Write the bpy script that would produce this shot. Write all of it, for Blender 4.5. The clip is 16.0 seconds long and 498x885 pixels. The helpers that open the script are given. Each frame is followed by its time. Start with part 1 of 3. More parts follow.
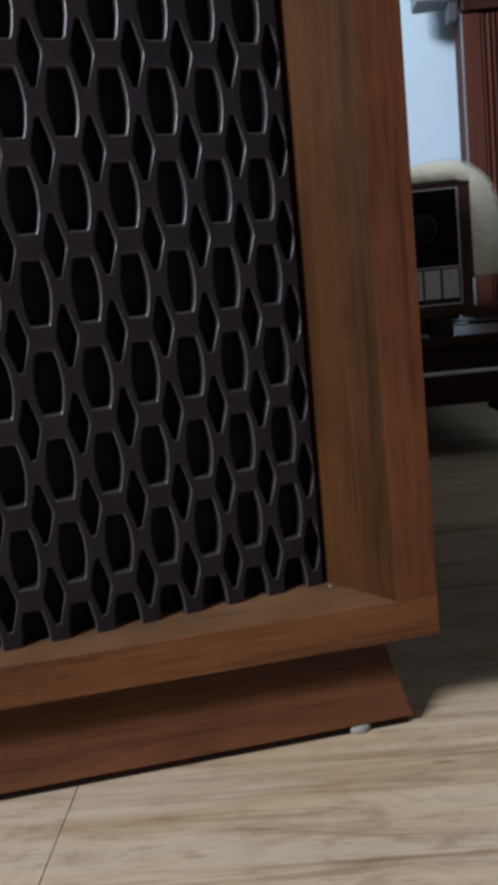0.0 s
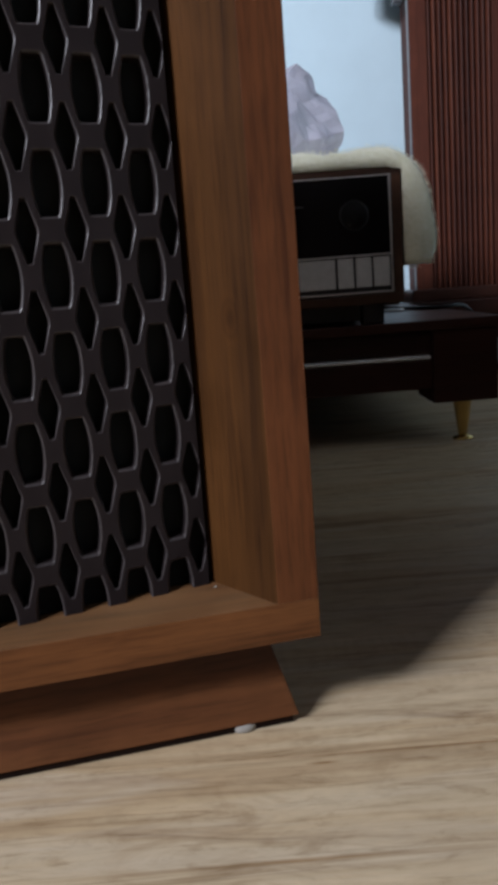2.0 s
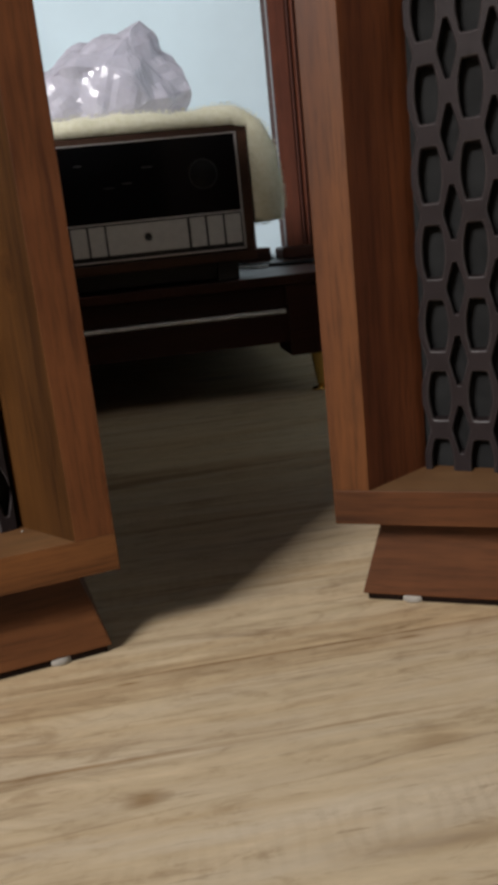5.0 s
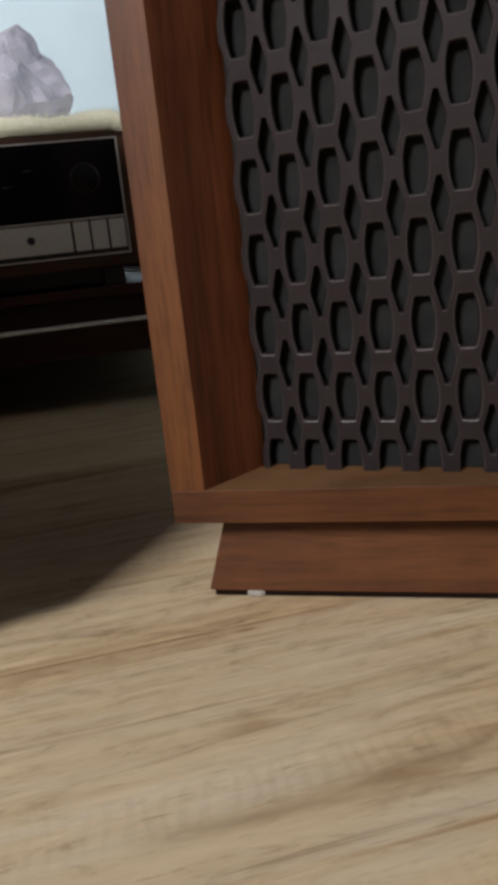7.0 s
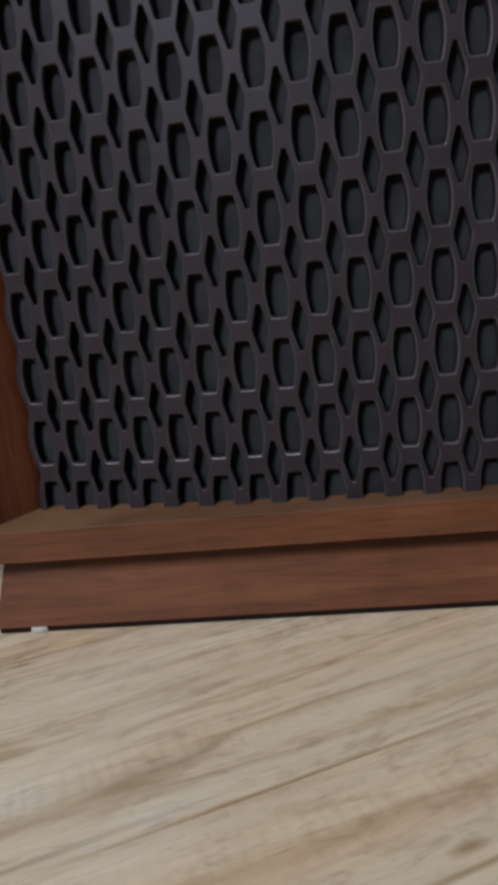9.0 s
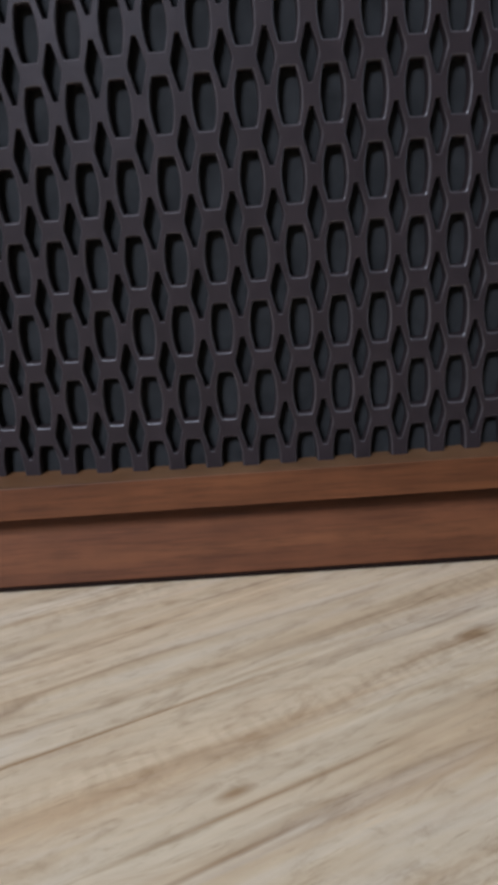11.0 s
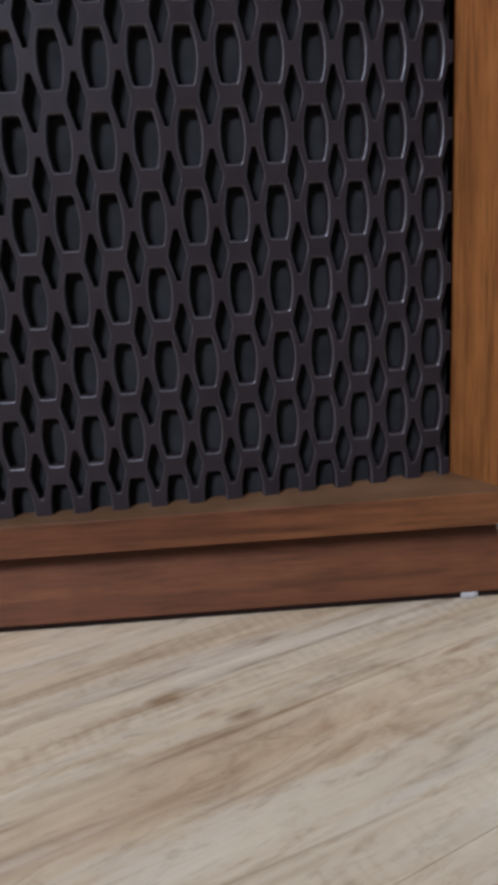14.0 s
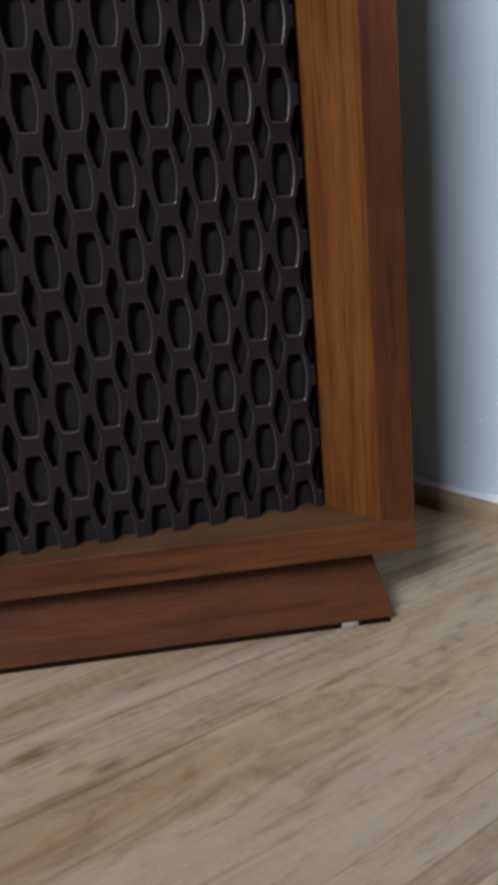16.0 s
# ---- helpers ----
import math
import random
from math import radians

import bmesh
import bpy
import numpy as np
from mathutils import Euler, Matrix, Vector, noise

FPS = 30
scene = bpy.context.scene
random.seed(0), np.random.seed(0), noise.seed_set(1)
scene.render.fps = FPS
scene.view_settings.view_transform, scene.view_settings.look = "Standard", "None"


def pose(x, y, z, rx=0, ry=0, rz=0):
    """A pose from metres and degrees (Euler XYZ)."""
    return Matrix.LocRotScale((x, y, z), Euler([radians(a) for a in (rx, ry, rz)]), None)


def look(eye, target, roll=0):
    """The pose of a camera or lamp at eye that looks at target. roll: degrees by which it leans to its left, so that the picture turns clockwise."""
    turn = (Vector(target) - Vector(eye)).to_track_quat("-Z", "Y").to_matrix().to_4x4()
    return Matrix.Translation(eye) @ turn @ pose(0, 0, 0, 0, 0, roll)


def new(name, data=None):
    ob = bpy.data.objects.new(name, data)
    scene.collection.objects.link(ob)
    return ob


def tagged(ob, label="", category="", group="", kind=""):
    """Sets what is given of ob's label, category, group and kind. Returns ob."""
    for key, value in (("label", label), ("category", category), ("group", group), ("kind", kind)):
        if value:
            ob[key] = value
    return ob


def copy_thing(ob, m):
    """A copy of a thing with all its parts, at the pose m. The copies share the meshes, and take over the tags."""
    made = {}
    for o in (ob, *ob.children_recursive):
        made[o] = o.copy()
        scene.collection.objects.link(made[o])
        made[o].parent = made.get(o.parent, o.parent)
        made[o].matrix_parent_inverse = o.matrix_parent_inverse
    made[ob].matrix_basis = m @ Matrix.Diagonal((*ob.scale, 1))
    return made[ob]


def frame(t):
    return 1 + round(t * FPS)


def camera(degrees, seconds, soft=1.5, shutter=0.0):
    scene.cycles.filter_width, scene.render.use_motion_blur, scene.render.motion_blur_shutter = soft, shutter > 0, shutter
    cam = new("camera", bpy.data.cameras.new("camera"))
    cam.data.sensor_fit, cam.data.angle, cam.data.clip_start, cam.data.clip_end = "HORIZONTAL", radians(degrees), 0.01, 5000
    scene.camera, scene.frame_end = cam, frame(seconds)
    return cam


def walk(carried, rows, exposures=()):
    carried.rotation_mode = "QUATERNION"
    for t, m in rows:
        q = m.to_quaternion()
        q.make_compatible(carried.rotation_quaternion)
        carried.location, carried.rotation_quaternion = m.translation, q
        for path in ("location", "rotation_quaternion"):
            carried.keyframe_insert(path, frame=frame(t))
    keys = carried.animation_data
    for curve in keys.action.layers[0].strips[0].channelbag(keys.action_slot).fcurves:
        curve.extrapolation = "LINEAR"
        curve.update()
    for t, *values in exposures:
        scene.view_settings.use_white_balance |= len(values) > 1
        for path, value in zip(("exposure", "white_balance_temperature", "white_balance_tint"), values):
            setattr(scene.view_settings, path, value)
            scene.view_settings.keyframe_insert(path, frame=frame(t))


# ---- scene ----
cam = camera(34.5, 16.0, soft=5.2)
EXPOSURES = [(0.0, -0.12, 6050, 17), (1.0, -0.2, 5950, 17), (2.5, -0.12, 6550, 18), (3.5, -0.15, 7000, 18), (6.0, -0.07, 7300, 17), (7.0, -0.04, 7150, 17), (8.0, 0.1, 6150, 17), (9.0, 0.2, 5900, 17), (10.0, 0.38, 5750, 17), (12.5, 0.45, 5750, 18), (14.5, 0.36, 5650, 20), (15.5, -0.12, 5800, 21), (16.0, -0.18, 6350, 22)]
PATH = [
    (0, (-0.047, -0.528, 0.22), (-1.03, 1.184, -0.103), -5.7),
    (0.5, (-0.039, -0.53, 0.219), (-0.986, 1.205, -0.085), -6.0),
    (1, (-0.038, -0.522, 0.242), (-1.002, 1.203, -0.067), -5.5),
    (1.5, (-0.035, -0.504, 0.228), (-0.943, 1.236, -0.154), -4.5),
    (2, (-0.019, -0.504, 0.227), (-0.906, 1.246, -0.163), -4.4),
    (2.5, (-0.003, -0.502, 0.226), (-0.843, 1.274, -0.148), -5.2),
    (3, (0.016, -0.501, 0.229), (-0.756, 1.312, -0.117), -5.6),
    (3.5, (0.031, -0.502, 0.224), (-0.696, 1.322, -0.156), -5.8),
    (3.7, (0.038, -0.503, 0.223), (-0.667, 1.329, -0.163), -6.0),
    (5.8, (0.059, -0.512, 0.213), (-0.597, 1.292, -0.348), -5.6),
    (6, (0.066, -0.513, 0.212), (-0.564, 1.299, -0.354), -5.6),
    (6.5, (0.083, -0.509, 0.213), (-0.486, 1.328, -0.337), -5.4),
    (7, (0.102, -0.505, 0.217), (-0.415, 1.357, -0.298), -6.2),
    (7.5, (0.124, -0.506, 0.219), (-0.321, 1.38, -0.274), -6.7),
    (8, (0.147, -0.511, 0.226), (-0.229, 1.392, -0.262), -6.6),
    (8.5, (0.168, -0.519, 0.222), (-0.14, 1.4, -0.254), -6.6),
    (9, (0.18, -0.527, 0.223), (-0.057, 1.403, -0.243), -6.4),
    (9.5, (0.197, -0.532, 0.218), (0.019, 1.399, -0.273), -6.1),
    (10, (0.209, -0.537, 0.219), (0.095, 1.39, -0.303), -4.6),
    (10.2, (0.213, -0.537, 0.221), (0.128, 1.384, -0.327), -4.1),
    (12.3, (0.299, -0.538, 0.219), (0.337, 1.387, -0.322), -4.9),
    (12.5, (0.315, -0.533, 0.212), (0.362, 1.397, -0.311), -4.8),
    (13, (0.337, -0.525, 0.223), (0.393, 1.401, -0.311), -4.4),
    (13.5, (0.357, -0.525, 0.233), (0.412, 1.404, -0.292), -3.9),
    (14, (0.375, -0.526, 0.229), (0.446, 1.407, -0.28), -3.4),
    (14.5, (0.392, -0.523, 0.231), (0.492, 1.413, -0.263), -4.2),
    (15, (0.402, -0.521, 0.241), (0.521, 1.426, -0.199), -4.6),
    (15.5, (0.414, -0.522, 0.242), (0.572, 1.417, -0.221), -4.8),
    (16, (0.422, -0.526, 0.238), (0.625, 1.406, -0.238), -4.9),
]
walk(cam, [(t, look(eye, target, roll)) for t, eye, target, roll in PATH],
     exposures=EXPOSURES)

# ---- room axes: u runs along the back wall, v towards it ----
ROOM = pose(0, 0, 0, 0, 0, 27.5)


def uv(u, v, z=0.0):
    return ROOM @ Vector((u, v, z))


# ---- world and light ----
world = bpy.data.worlds.new("daylight")
scene.world = world
world.use_nodes = True
wn, wl = world.node_tree.nodes, world.node_tree.links
sky = wn.new("ShaderNodeTexSky")
sky.sky_type, sky.sun_disc = "NISHITA", False
sky.sun_elevation, sky.sun_rotation = radians(40), radians(200)
wl.new(sky.outputs[0], wn["Background"].inputs[0])
wn["Background"].inputs[1].default_value = 0.1

SIDE_U0, SIDE_U1, SIDE_Z0, SIDE_Z1 = -3.4, -1.8, 1.7, 2.4     # window in the south wall
V_SOUTH, V_NORTH, U_WEST, U_EAST, Z_CEIL = -2.3, 1.32, -4.0, 0.642, 2.7


def area_lamp(name, m, sx, sy, watts, colour):
    data = bpy.data.lights.new(name, "AREA")
    data.shape, data.size, data.size_y, data.energy, data.color = "RECTANGLE", sx, sy, watts, colour
    ob = new(name, data)
    ob.matrix_world = m
    return ob


area_lamp("window_daylight",
          ROOM @ pose((SIDE_U0 + SIDE_U1) / 2, V_SOUTH + 0.03, (SIDE_Z0 + SIDE_Z1) / 2, 90, 0, 0),
          SIDE_U1 - SIDE_U0 - 0.1, SIDE_Z1 - SIDE_Z0 - 0.1, 320, (0.88, 0.95, 1.0))


# ---- materials ----
def material(name):
    m = bpy.data.materials.new(name)
    m.use_nodes = True
    return m, m.node_tree.nodes, m.node_tree.links, m.node_tree.nodes["Principled BSDF"]


def ramp(nodes, stops):
    r = nodes.new("ShaderNodeValToRGB")
    while len(r.color_ramp.elements) < len(stops):
        r.color_ramp.elements.new(0.5)
    for e, (p, c) in zip(r.color_ramp.elements, stops):
        e.position, e.color = p, (*c, 1)
    return r


def mixed(nodes, links, a, b, fac, mode="MIX"):
    n = nodes.new("ShaderNodeMix")
    n.data_type, n.blend_type = "RGBA", mode
    for socket, v in ((n.inputs[0], fac), (n.inputs[6], a), (n.inputs[7], b)):
        if isinstance(v, (int, float)):
            socket.default_value = v
        elif isinstance(v, tuple):
            socket.default_value = (*v, 1)
        else:
            links.new(v, socket)
    return n.outputs[2]


def noise_tex(nodes, links, vec, scale, detail=4, rough=0.5, distort=0.0):
    n = nodes.new("ShaderNodeTexNoise")
    n.inputs["Scale"].default_value, n.inputs["Detail"].default_value = scale, detail
    n.inputs["Roughness"].default_value, n.inputs["Distortion"].default_value = rough, distort
    links.new(vec, n.inputs["Vector"])
    return n.outputs["Fac"]


def mapped(nodes, links, scale, turn=(0, 0, 0), shift=0.0, source="Object"):
    tc = nodes.new("ShaderNodeTexCoord")
    mp = nodes.new("ShaderNodeMapping")
    mp.inputs["Scale"].default_value, mp.inputs["Rotation"].default_value = scale, turn
    links.new(tc.outputs[source], mp.inputs[0])
    if not shift:
        return mp.outputs[0]
    info, mul, add = nodes.new("ShaderNodeObjectInfo"), nodes.new("ShaderNodeMath"), nodes.new("ShaderNodeVectorMath")
    mul.operation, mul.inputs[1].default_value = "MULTIPLY", shift
    links.new(info.outputs["Random"], mul.inputs[0])
    links.new(mp.outputs[0], add.inputs[0])
    links.new(mul.outputs[0], add.inputs[1])
    return add.outputs[0]


def room_mapped(nodes, links, scale):
    """Coordinates along the room's axes, running on from plank to plank."""
    geo, turn, mp = nodes.new("ShaderNodeNewGeometry"), nodes.new("ShaderNodeMapping"), nodes.new("ShaderNodeMapping")
    turn.inputs["Rotation"].default_value = (0, 0, -radians(27.5))
    mp.inputs["Scale"].default_value = scale
    links.new(geo.outputs["Position"], turn.inputs[0])
    links.new(turn.outputs[0], mp.inputs[0])
    return mp.outputs[0]


def bump(nodes, links, bsdf, height, strength, distance=0.001):
    b = nodes.new("ShaderNodeBump")
    b.inputs["Strength"].default_value, b.inputs["Distance"].default_value = strength, distance
    links.new(height, b.inputs["Height"])
    links.new(b.outputs[0], bsdf.inputs["Normal"])


def wood(name, scale, dark, mid, light, rough=0.42, pore=0.5, paler=0.0, knots=()):
    """Oiled wood, its grain along the axis that scale leaves small."""
    m, n, l, b = material(name)
    b.inputs["Specular IOR Level"].default_value = 0.2
    vec = mapped(n, l, scale, shift=7.0)
    broad = noise_tex(n, l, vec, 14, 3, 0.55, 0.6)
    fine = noise_tex(n, l, vec, 95, 5, 0.65, 0.3)
    col = ramp(n, [(0.3, dark), (0.5, mid), (0.72, light)])
    l.new(broad, col.inputs[0])
    pores = ramp(n, [(0.34, (0.36, 0.32, 0.30)), (0.47, (0.95, 0.93, 0.92)), (0.62, (1.12, 1.12, 1.1))])
    l.new(fine, pores.inputs[0])
    c = mixed(n, l, col.outputs[0], pores.outputs[0], pore, "MULTIPLY")
    tiny = noise_tex(n, l, vec, 420, 3, 0.7)
    tr = ramp(n, [(0.35, (0.55, 0.5, 0.48)), (0.5, (1, 1, 1)), (0.7, (1.2, 1.18, 1.15))])
    l.new(tiny, tr.inputs[0])
    c = mixed(n, l, c, tr.outputs[0], pore, "MULTIPLY")
    wear = noise_tex(n, l, mapped(n, l, (1, 1, 1)), 22, 4, 0.6)
    wr = ramp(n, [(0.35, (0.82, 0.8, 0.8)), (0.65, (1.08, 1.04, 1.0))])
    l.new(wear, wr.inputs[0])
    c = mixed(n, l, c, wr.outputs[0], 0.8, "MULTIPLY")
    # small eyes in the grain, ringed and darker than the board
    for place in knots:
        mp, ln, pos = n.new("ShaderNodeMapping"), n.new("ShaderNodeVectorMath"), n.new("ShaderNodeNewGeometry")
        mp.vector_type, ln.operation = "TEXTURE", "LENGTH"
        mp.inputs["Location"].default_value, mp.inputs["Scale"].default_value = place, (0.011, 0.011, 0.017)
        l.new(pos.outputs["Position"], mp.inputs[0])
        l.new(mp.outputs[0], ln.inputs[0])
        wob = n.new("ShaderNodeMath")
        wob.operation, wob.inputs[1].default_value = "MULTIPLY_ADD", 0.5
        l.new(broad, wob.inputs[0])
        l.new(ln.outputs["Value"], wob.inputs[2])
        eye = ramp(n, [(0.30, (0.38, 0.34, 0.30)), (0.45, (0.62, 0.56, 0.5)), (0.55, (0.95, 0.92, 0.88)), (0.68, (0.72, 0.68, 0.64)), (0.85, (1.12, 1.1, 1.05)), (1.0, (1, 1, 1))])
        l.new(wob.outputs[0], eye.inputs[0])
        c = mixed(n, l, c, eye.outputs[0], 0.55, "MULTIPLY")
    # paler tan on flat ledges that face up
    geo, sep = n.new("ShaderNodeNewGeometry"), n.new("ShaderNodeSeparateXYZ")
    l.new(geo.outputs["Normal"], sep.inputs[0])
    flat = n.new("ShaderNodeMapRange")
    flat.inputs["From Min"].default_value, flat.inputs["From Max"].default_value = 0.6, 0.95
    flat.inputs["To Max"].default_value = paler
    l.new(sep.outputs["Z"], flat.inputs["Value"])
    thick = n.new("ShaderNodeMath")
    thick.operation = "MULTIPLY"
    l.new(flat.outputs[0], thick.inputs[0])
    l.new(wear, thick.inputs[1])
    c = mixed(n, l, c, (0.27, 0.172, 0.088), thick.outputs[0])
    l.new(c, b.inputs["Base Color"])
    rr = n.new("ShaderNodeMapRange")
    rr.inputs["To Min"].default_value, rr.inputs["To Max"].default_value = rough - 0.06, rough + 0.14
    l.new(wear, rr.inputs["Value"])
    l.new(rr.outputs[0], b.inputs["Roughness"])
    bump(n, l, b, fine, 0.22, 0.0006)
    return m


def plain(name, colour, rough=0.5, metal=0.0, grain=0.0, scale=60, vary=0.15, gloss=0.5):
    m, n, l, b = material(name)
    b.inputs["Specular IOR Level"].default_value = gloss
    b.inputs["Roughness"].default_value, b.inputs["Metallic"].default_value = rough, metal
    f = noise_tex(n, l, mapped(n, l, (1, 1, 1)), scale, 4, 0.6)
    r = ramp(n, [(0.3, tuple(c * (1 - vary) for c in colour)), (0.7, tuple(min(1, c * (1 + vary)) for c in colour))])
    l.new(f, r.inputs[0])
    l.new(r.outputs[0], b.inputs["Base Color"])
    if grain:
        bump(n, l, b, noise_tex(n, l, mapped(n, l, (1, 1, 1)), scale * 6, 3, 0.6), grain, 0.0008)
    return m


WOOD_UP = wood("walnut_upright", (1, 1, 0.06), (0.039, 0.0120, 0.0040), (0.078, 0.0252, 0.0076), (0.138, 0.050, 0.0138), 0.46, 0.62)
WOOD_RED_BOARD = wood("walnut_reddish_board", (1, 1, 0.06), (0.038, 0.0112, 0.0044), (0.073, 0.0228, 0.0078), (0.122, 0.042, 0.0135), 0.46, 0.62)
# reddish walnut, lightened to paint in light bounced onto the left reveals
WOOD_RUSSET_LIT = wood("walnut_russet_lit", (1, 1, 0.06), (0.096, 0.0285, 0.0118), (0.172, 0.0540, 0.0205), (0.255, 0.090, 0.033), 0.44, 0.62)
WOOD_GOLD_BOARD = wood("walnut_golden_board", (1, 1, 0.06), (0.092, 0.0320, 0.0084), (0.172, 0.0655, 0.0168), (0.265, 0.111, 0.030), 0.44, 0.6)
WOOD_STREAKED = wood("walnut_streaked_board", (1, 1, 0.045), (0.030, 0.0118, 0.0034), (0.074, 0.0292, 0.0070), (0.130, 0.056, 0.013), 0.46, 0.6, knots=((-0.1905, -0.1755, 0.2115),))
WOOD_ALONG = wood("walnut_lengthwise", (0.06, 1, 1), (0.044, 0.0148, 0.0054), (0.088, 0.0312, 0.0106), (0.152, 0.059, 0.0185), 0.46, 0.6, paler=0.5)
WOOD_PLINTH = wood("walnut_plinth", (0.07, 1, 1), (0.050, 0.0176, 0.0070), (0.090, 0.0325, 0.0122), (0.136, 0.0535, 0.0195), 0.48)
WOOD_DARK = wood("dark_stained_wood", (0.06, 1, 1), (0.018, 0.007, 0.005), (0.034, 0.012, 0.008), (0.055, 0.02, 0.013), 0.35, 0.3)
WOOD_AMP = wood("amplifier_veneer", (0.06, 1, 1), (0.035, 0.016, 0.009), (0.06, 0.028, 0.016), (0.09, 0.042, 0.024), 0.5, 0.3)
WOOD_RED = wood("red_mahogany", (1, 1, 0.05), (0.042, 0.0112, 0.0064), (0.076, 0.0208, 0.0112), (0.115, 0.034, 0.018), 0.55, 0.35)
LATTICE = plain("brown_grille_plastic", (0.0182, 0.0133, 0.0136), 0.45, grain=0.14, scale=40, vary=0.18, gloss=0.09)
# bevels coloured lighter and glossier than the face to paint in edge glints
LATTICE_EDGE = plain("glint_grille_edges", (0.035, 0.028, 0.028), 0.42, grain=0.15, scale=70, vary=0.3, gloss=0.62)
BLACK_GLASS = plain("black_gloss_panel", (0.003, 0.003, 0.0035), 0.12, vary=0.1, gloss=0.22)
BLACK_KNOB = plain("black_anodised_knob", (0.004, 0.004, 0.0045), 0.35, vary=0.1, gloss=0.25)
MATT_DARK = plain("matt_shadow_gap", (0.010, 0.0055, 0.004), 0.9, gloss=0.05)
BLACK = plain("black_plastic", (0.012, 0.012, 0.013), 0.4)
SILVER = plain("brushed_silver", (0.60, 0.585, 0.56), 0.42, 0.2, scale=120, vary=0.06)
TRIM_METAL = plain("silver_trim", (0.62, 0.60, 0.58), 0.35, 0.6, vary=0.05)
GREY_MARK = plain("grey_marks", (0.05, 0.05, 0.053), 0.4)
BRASS = plain("polished_brass", (0.62, 0.42, 0.14), 0.25, 1.0, vary=0.08)
CHIP_WHITE = plain("white_paint_chip", (0.88, 0.89, 0.90), 0.7)
PAD_WHITE = plain("white_felt_pad", (0.27, 0.25, 0.22), 0.8, grain=0.3, scale=150)
BLUE_PAINT = plain("pale_blue_wall_paint", (0.53, 0.67, 0.74), 0.7, grain=0.12, scale=9, vary=0.035)
# unseen ceiling kept dark to lower the fill light; window frame shares it
CEIL_PAINT = plain("dark_ceiling_paint", (0.11, 0.108, 0.106), 0.8, scale=6, vary=0.03)
# very dark brown for unseen walls, so that little light bounces back
BOUNCE_DARK = plain("bounce_curbing_brown", (0.06, 0.052, 0.047), 0.8, scale=6, vary=0.05)
GREY_BOX = plain("grey_enamel", (0.22, 0.24, 0.25), 0.5, vary=0.08)
DARK_GREY = plain("dark_grey_plastic", (0.06, 0.062, 0.068), 0.5)
SKIRT = wood("pale_skirting_wood", (1, 0.06, 1), (0.30, 0.23, 0.13), (0.40, 0.31, 0.19), (0.48, 0.38, 0.25), 0.6, 0.25)
CABLE_BLACK = plain("black_cable", (0.008, 0.008, 0.009), 0.5, gloss=0.2)
CABLE_WHITE = plain("white_cable", (0.80, 0.80, 0.78), 0.5)


def backing_cloth():
    m, n, l, b = material("dark_speaker_cloth")
    vec = mapped(n, l, (1, 1, 1))
    w = n.new("ShaderNodeTexWave")
    w.inputs["Scale"].default_value, w.inputs["Distortion"].default_value = 420, 1.5
    w2 = n.new("ShaderNodeTexWave")
    w2.bands_direction = "Z"
    w2.inputs["Scale"].default_value, w2.inputs["Distortion"].default_value = 420, 1.5
    l.new(vec, w.inputs[0])
    l.new(vec, w2.inputs[0])
    weave = mixed(n, l, w.outputs[0], w2.outputs[0], 0.5)
    paler = noise_tex(n, l, vec, 55, 5, 0.65)
    r = ramp(n, [(0.3, (0.0115, 0.0117, 0.0117)), (0.7, (0.0235, 0.0238, 0.0238))])
    l.new(paler, r.inputs[0])
    l.new(mixed(n, l, r.outputs[0], weave, 0.35, "MULTIPLY"), b.inputs["Base Color"])
    b.inputs["Roughness"].default_value = 0.9
    b.inputs["Specular IOR Level"].default_value = 0.1
    bump(n, l, b, weave, 0.5, 0.0004)
    return m


CLOTH = backing_cloth()


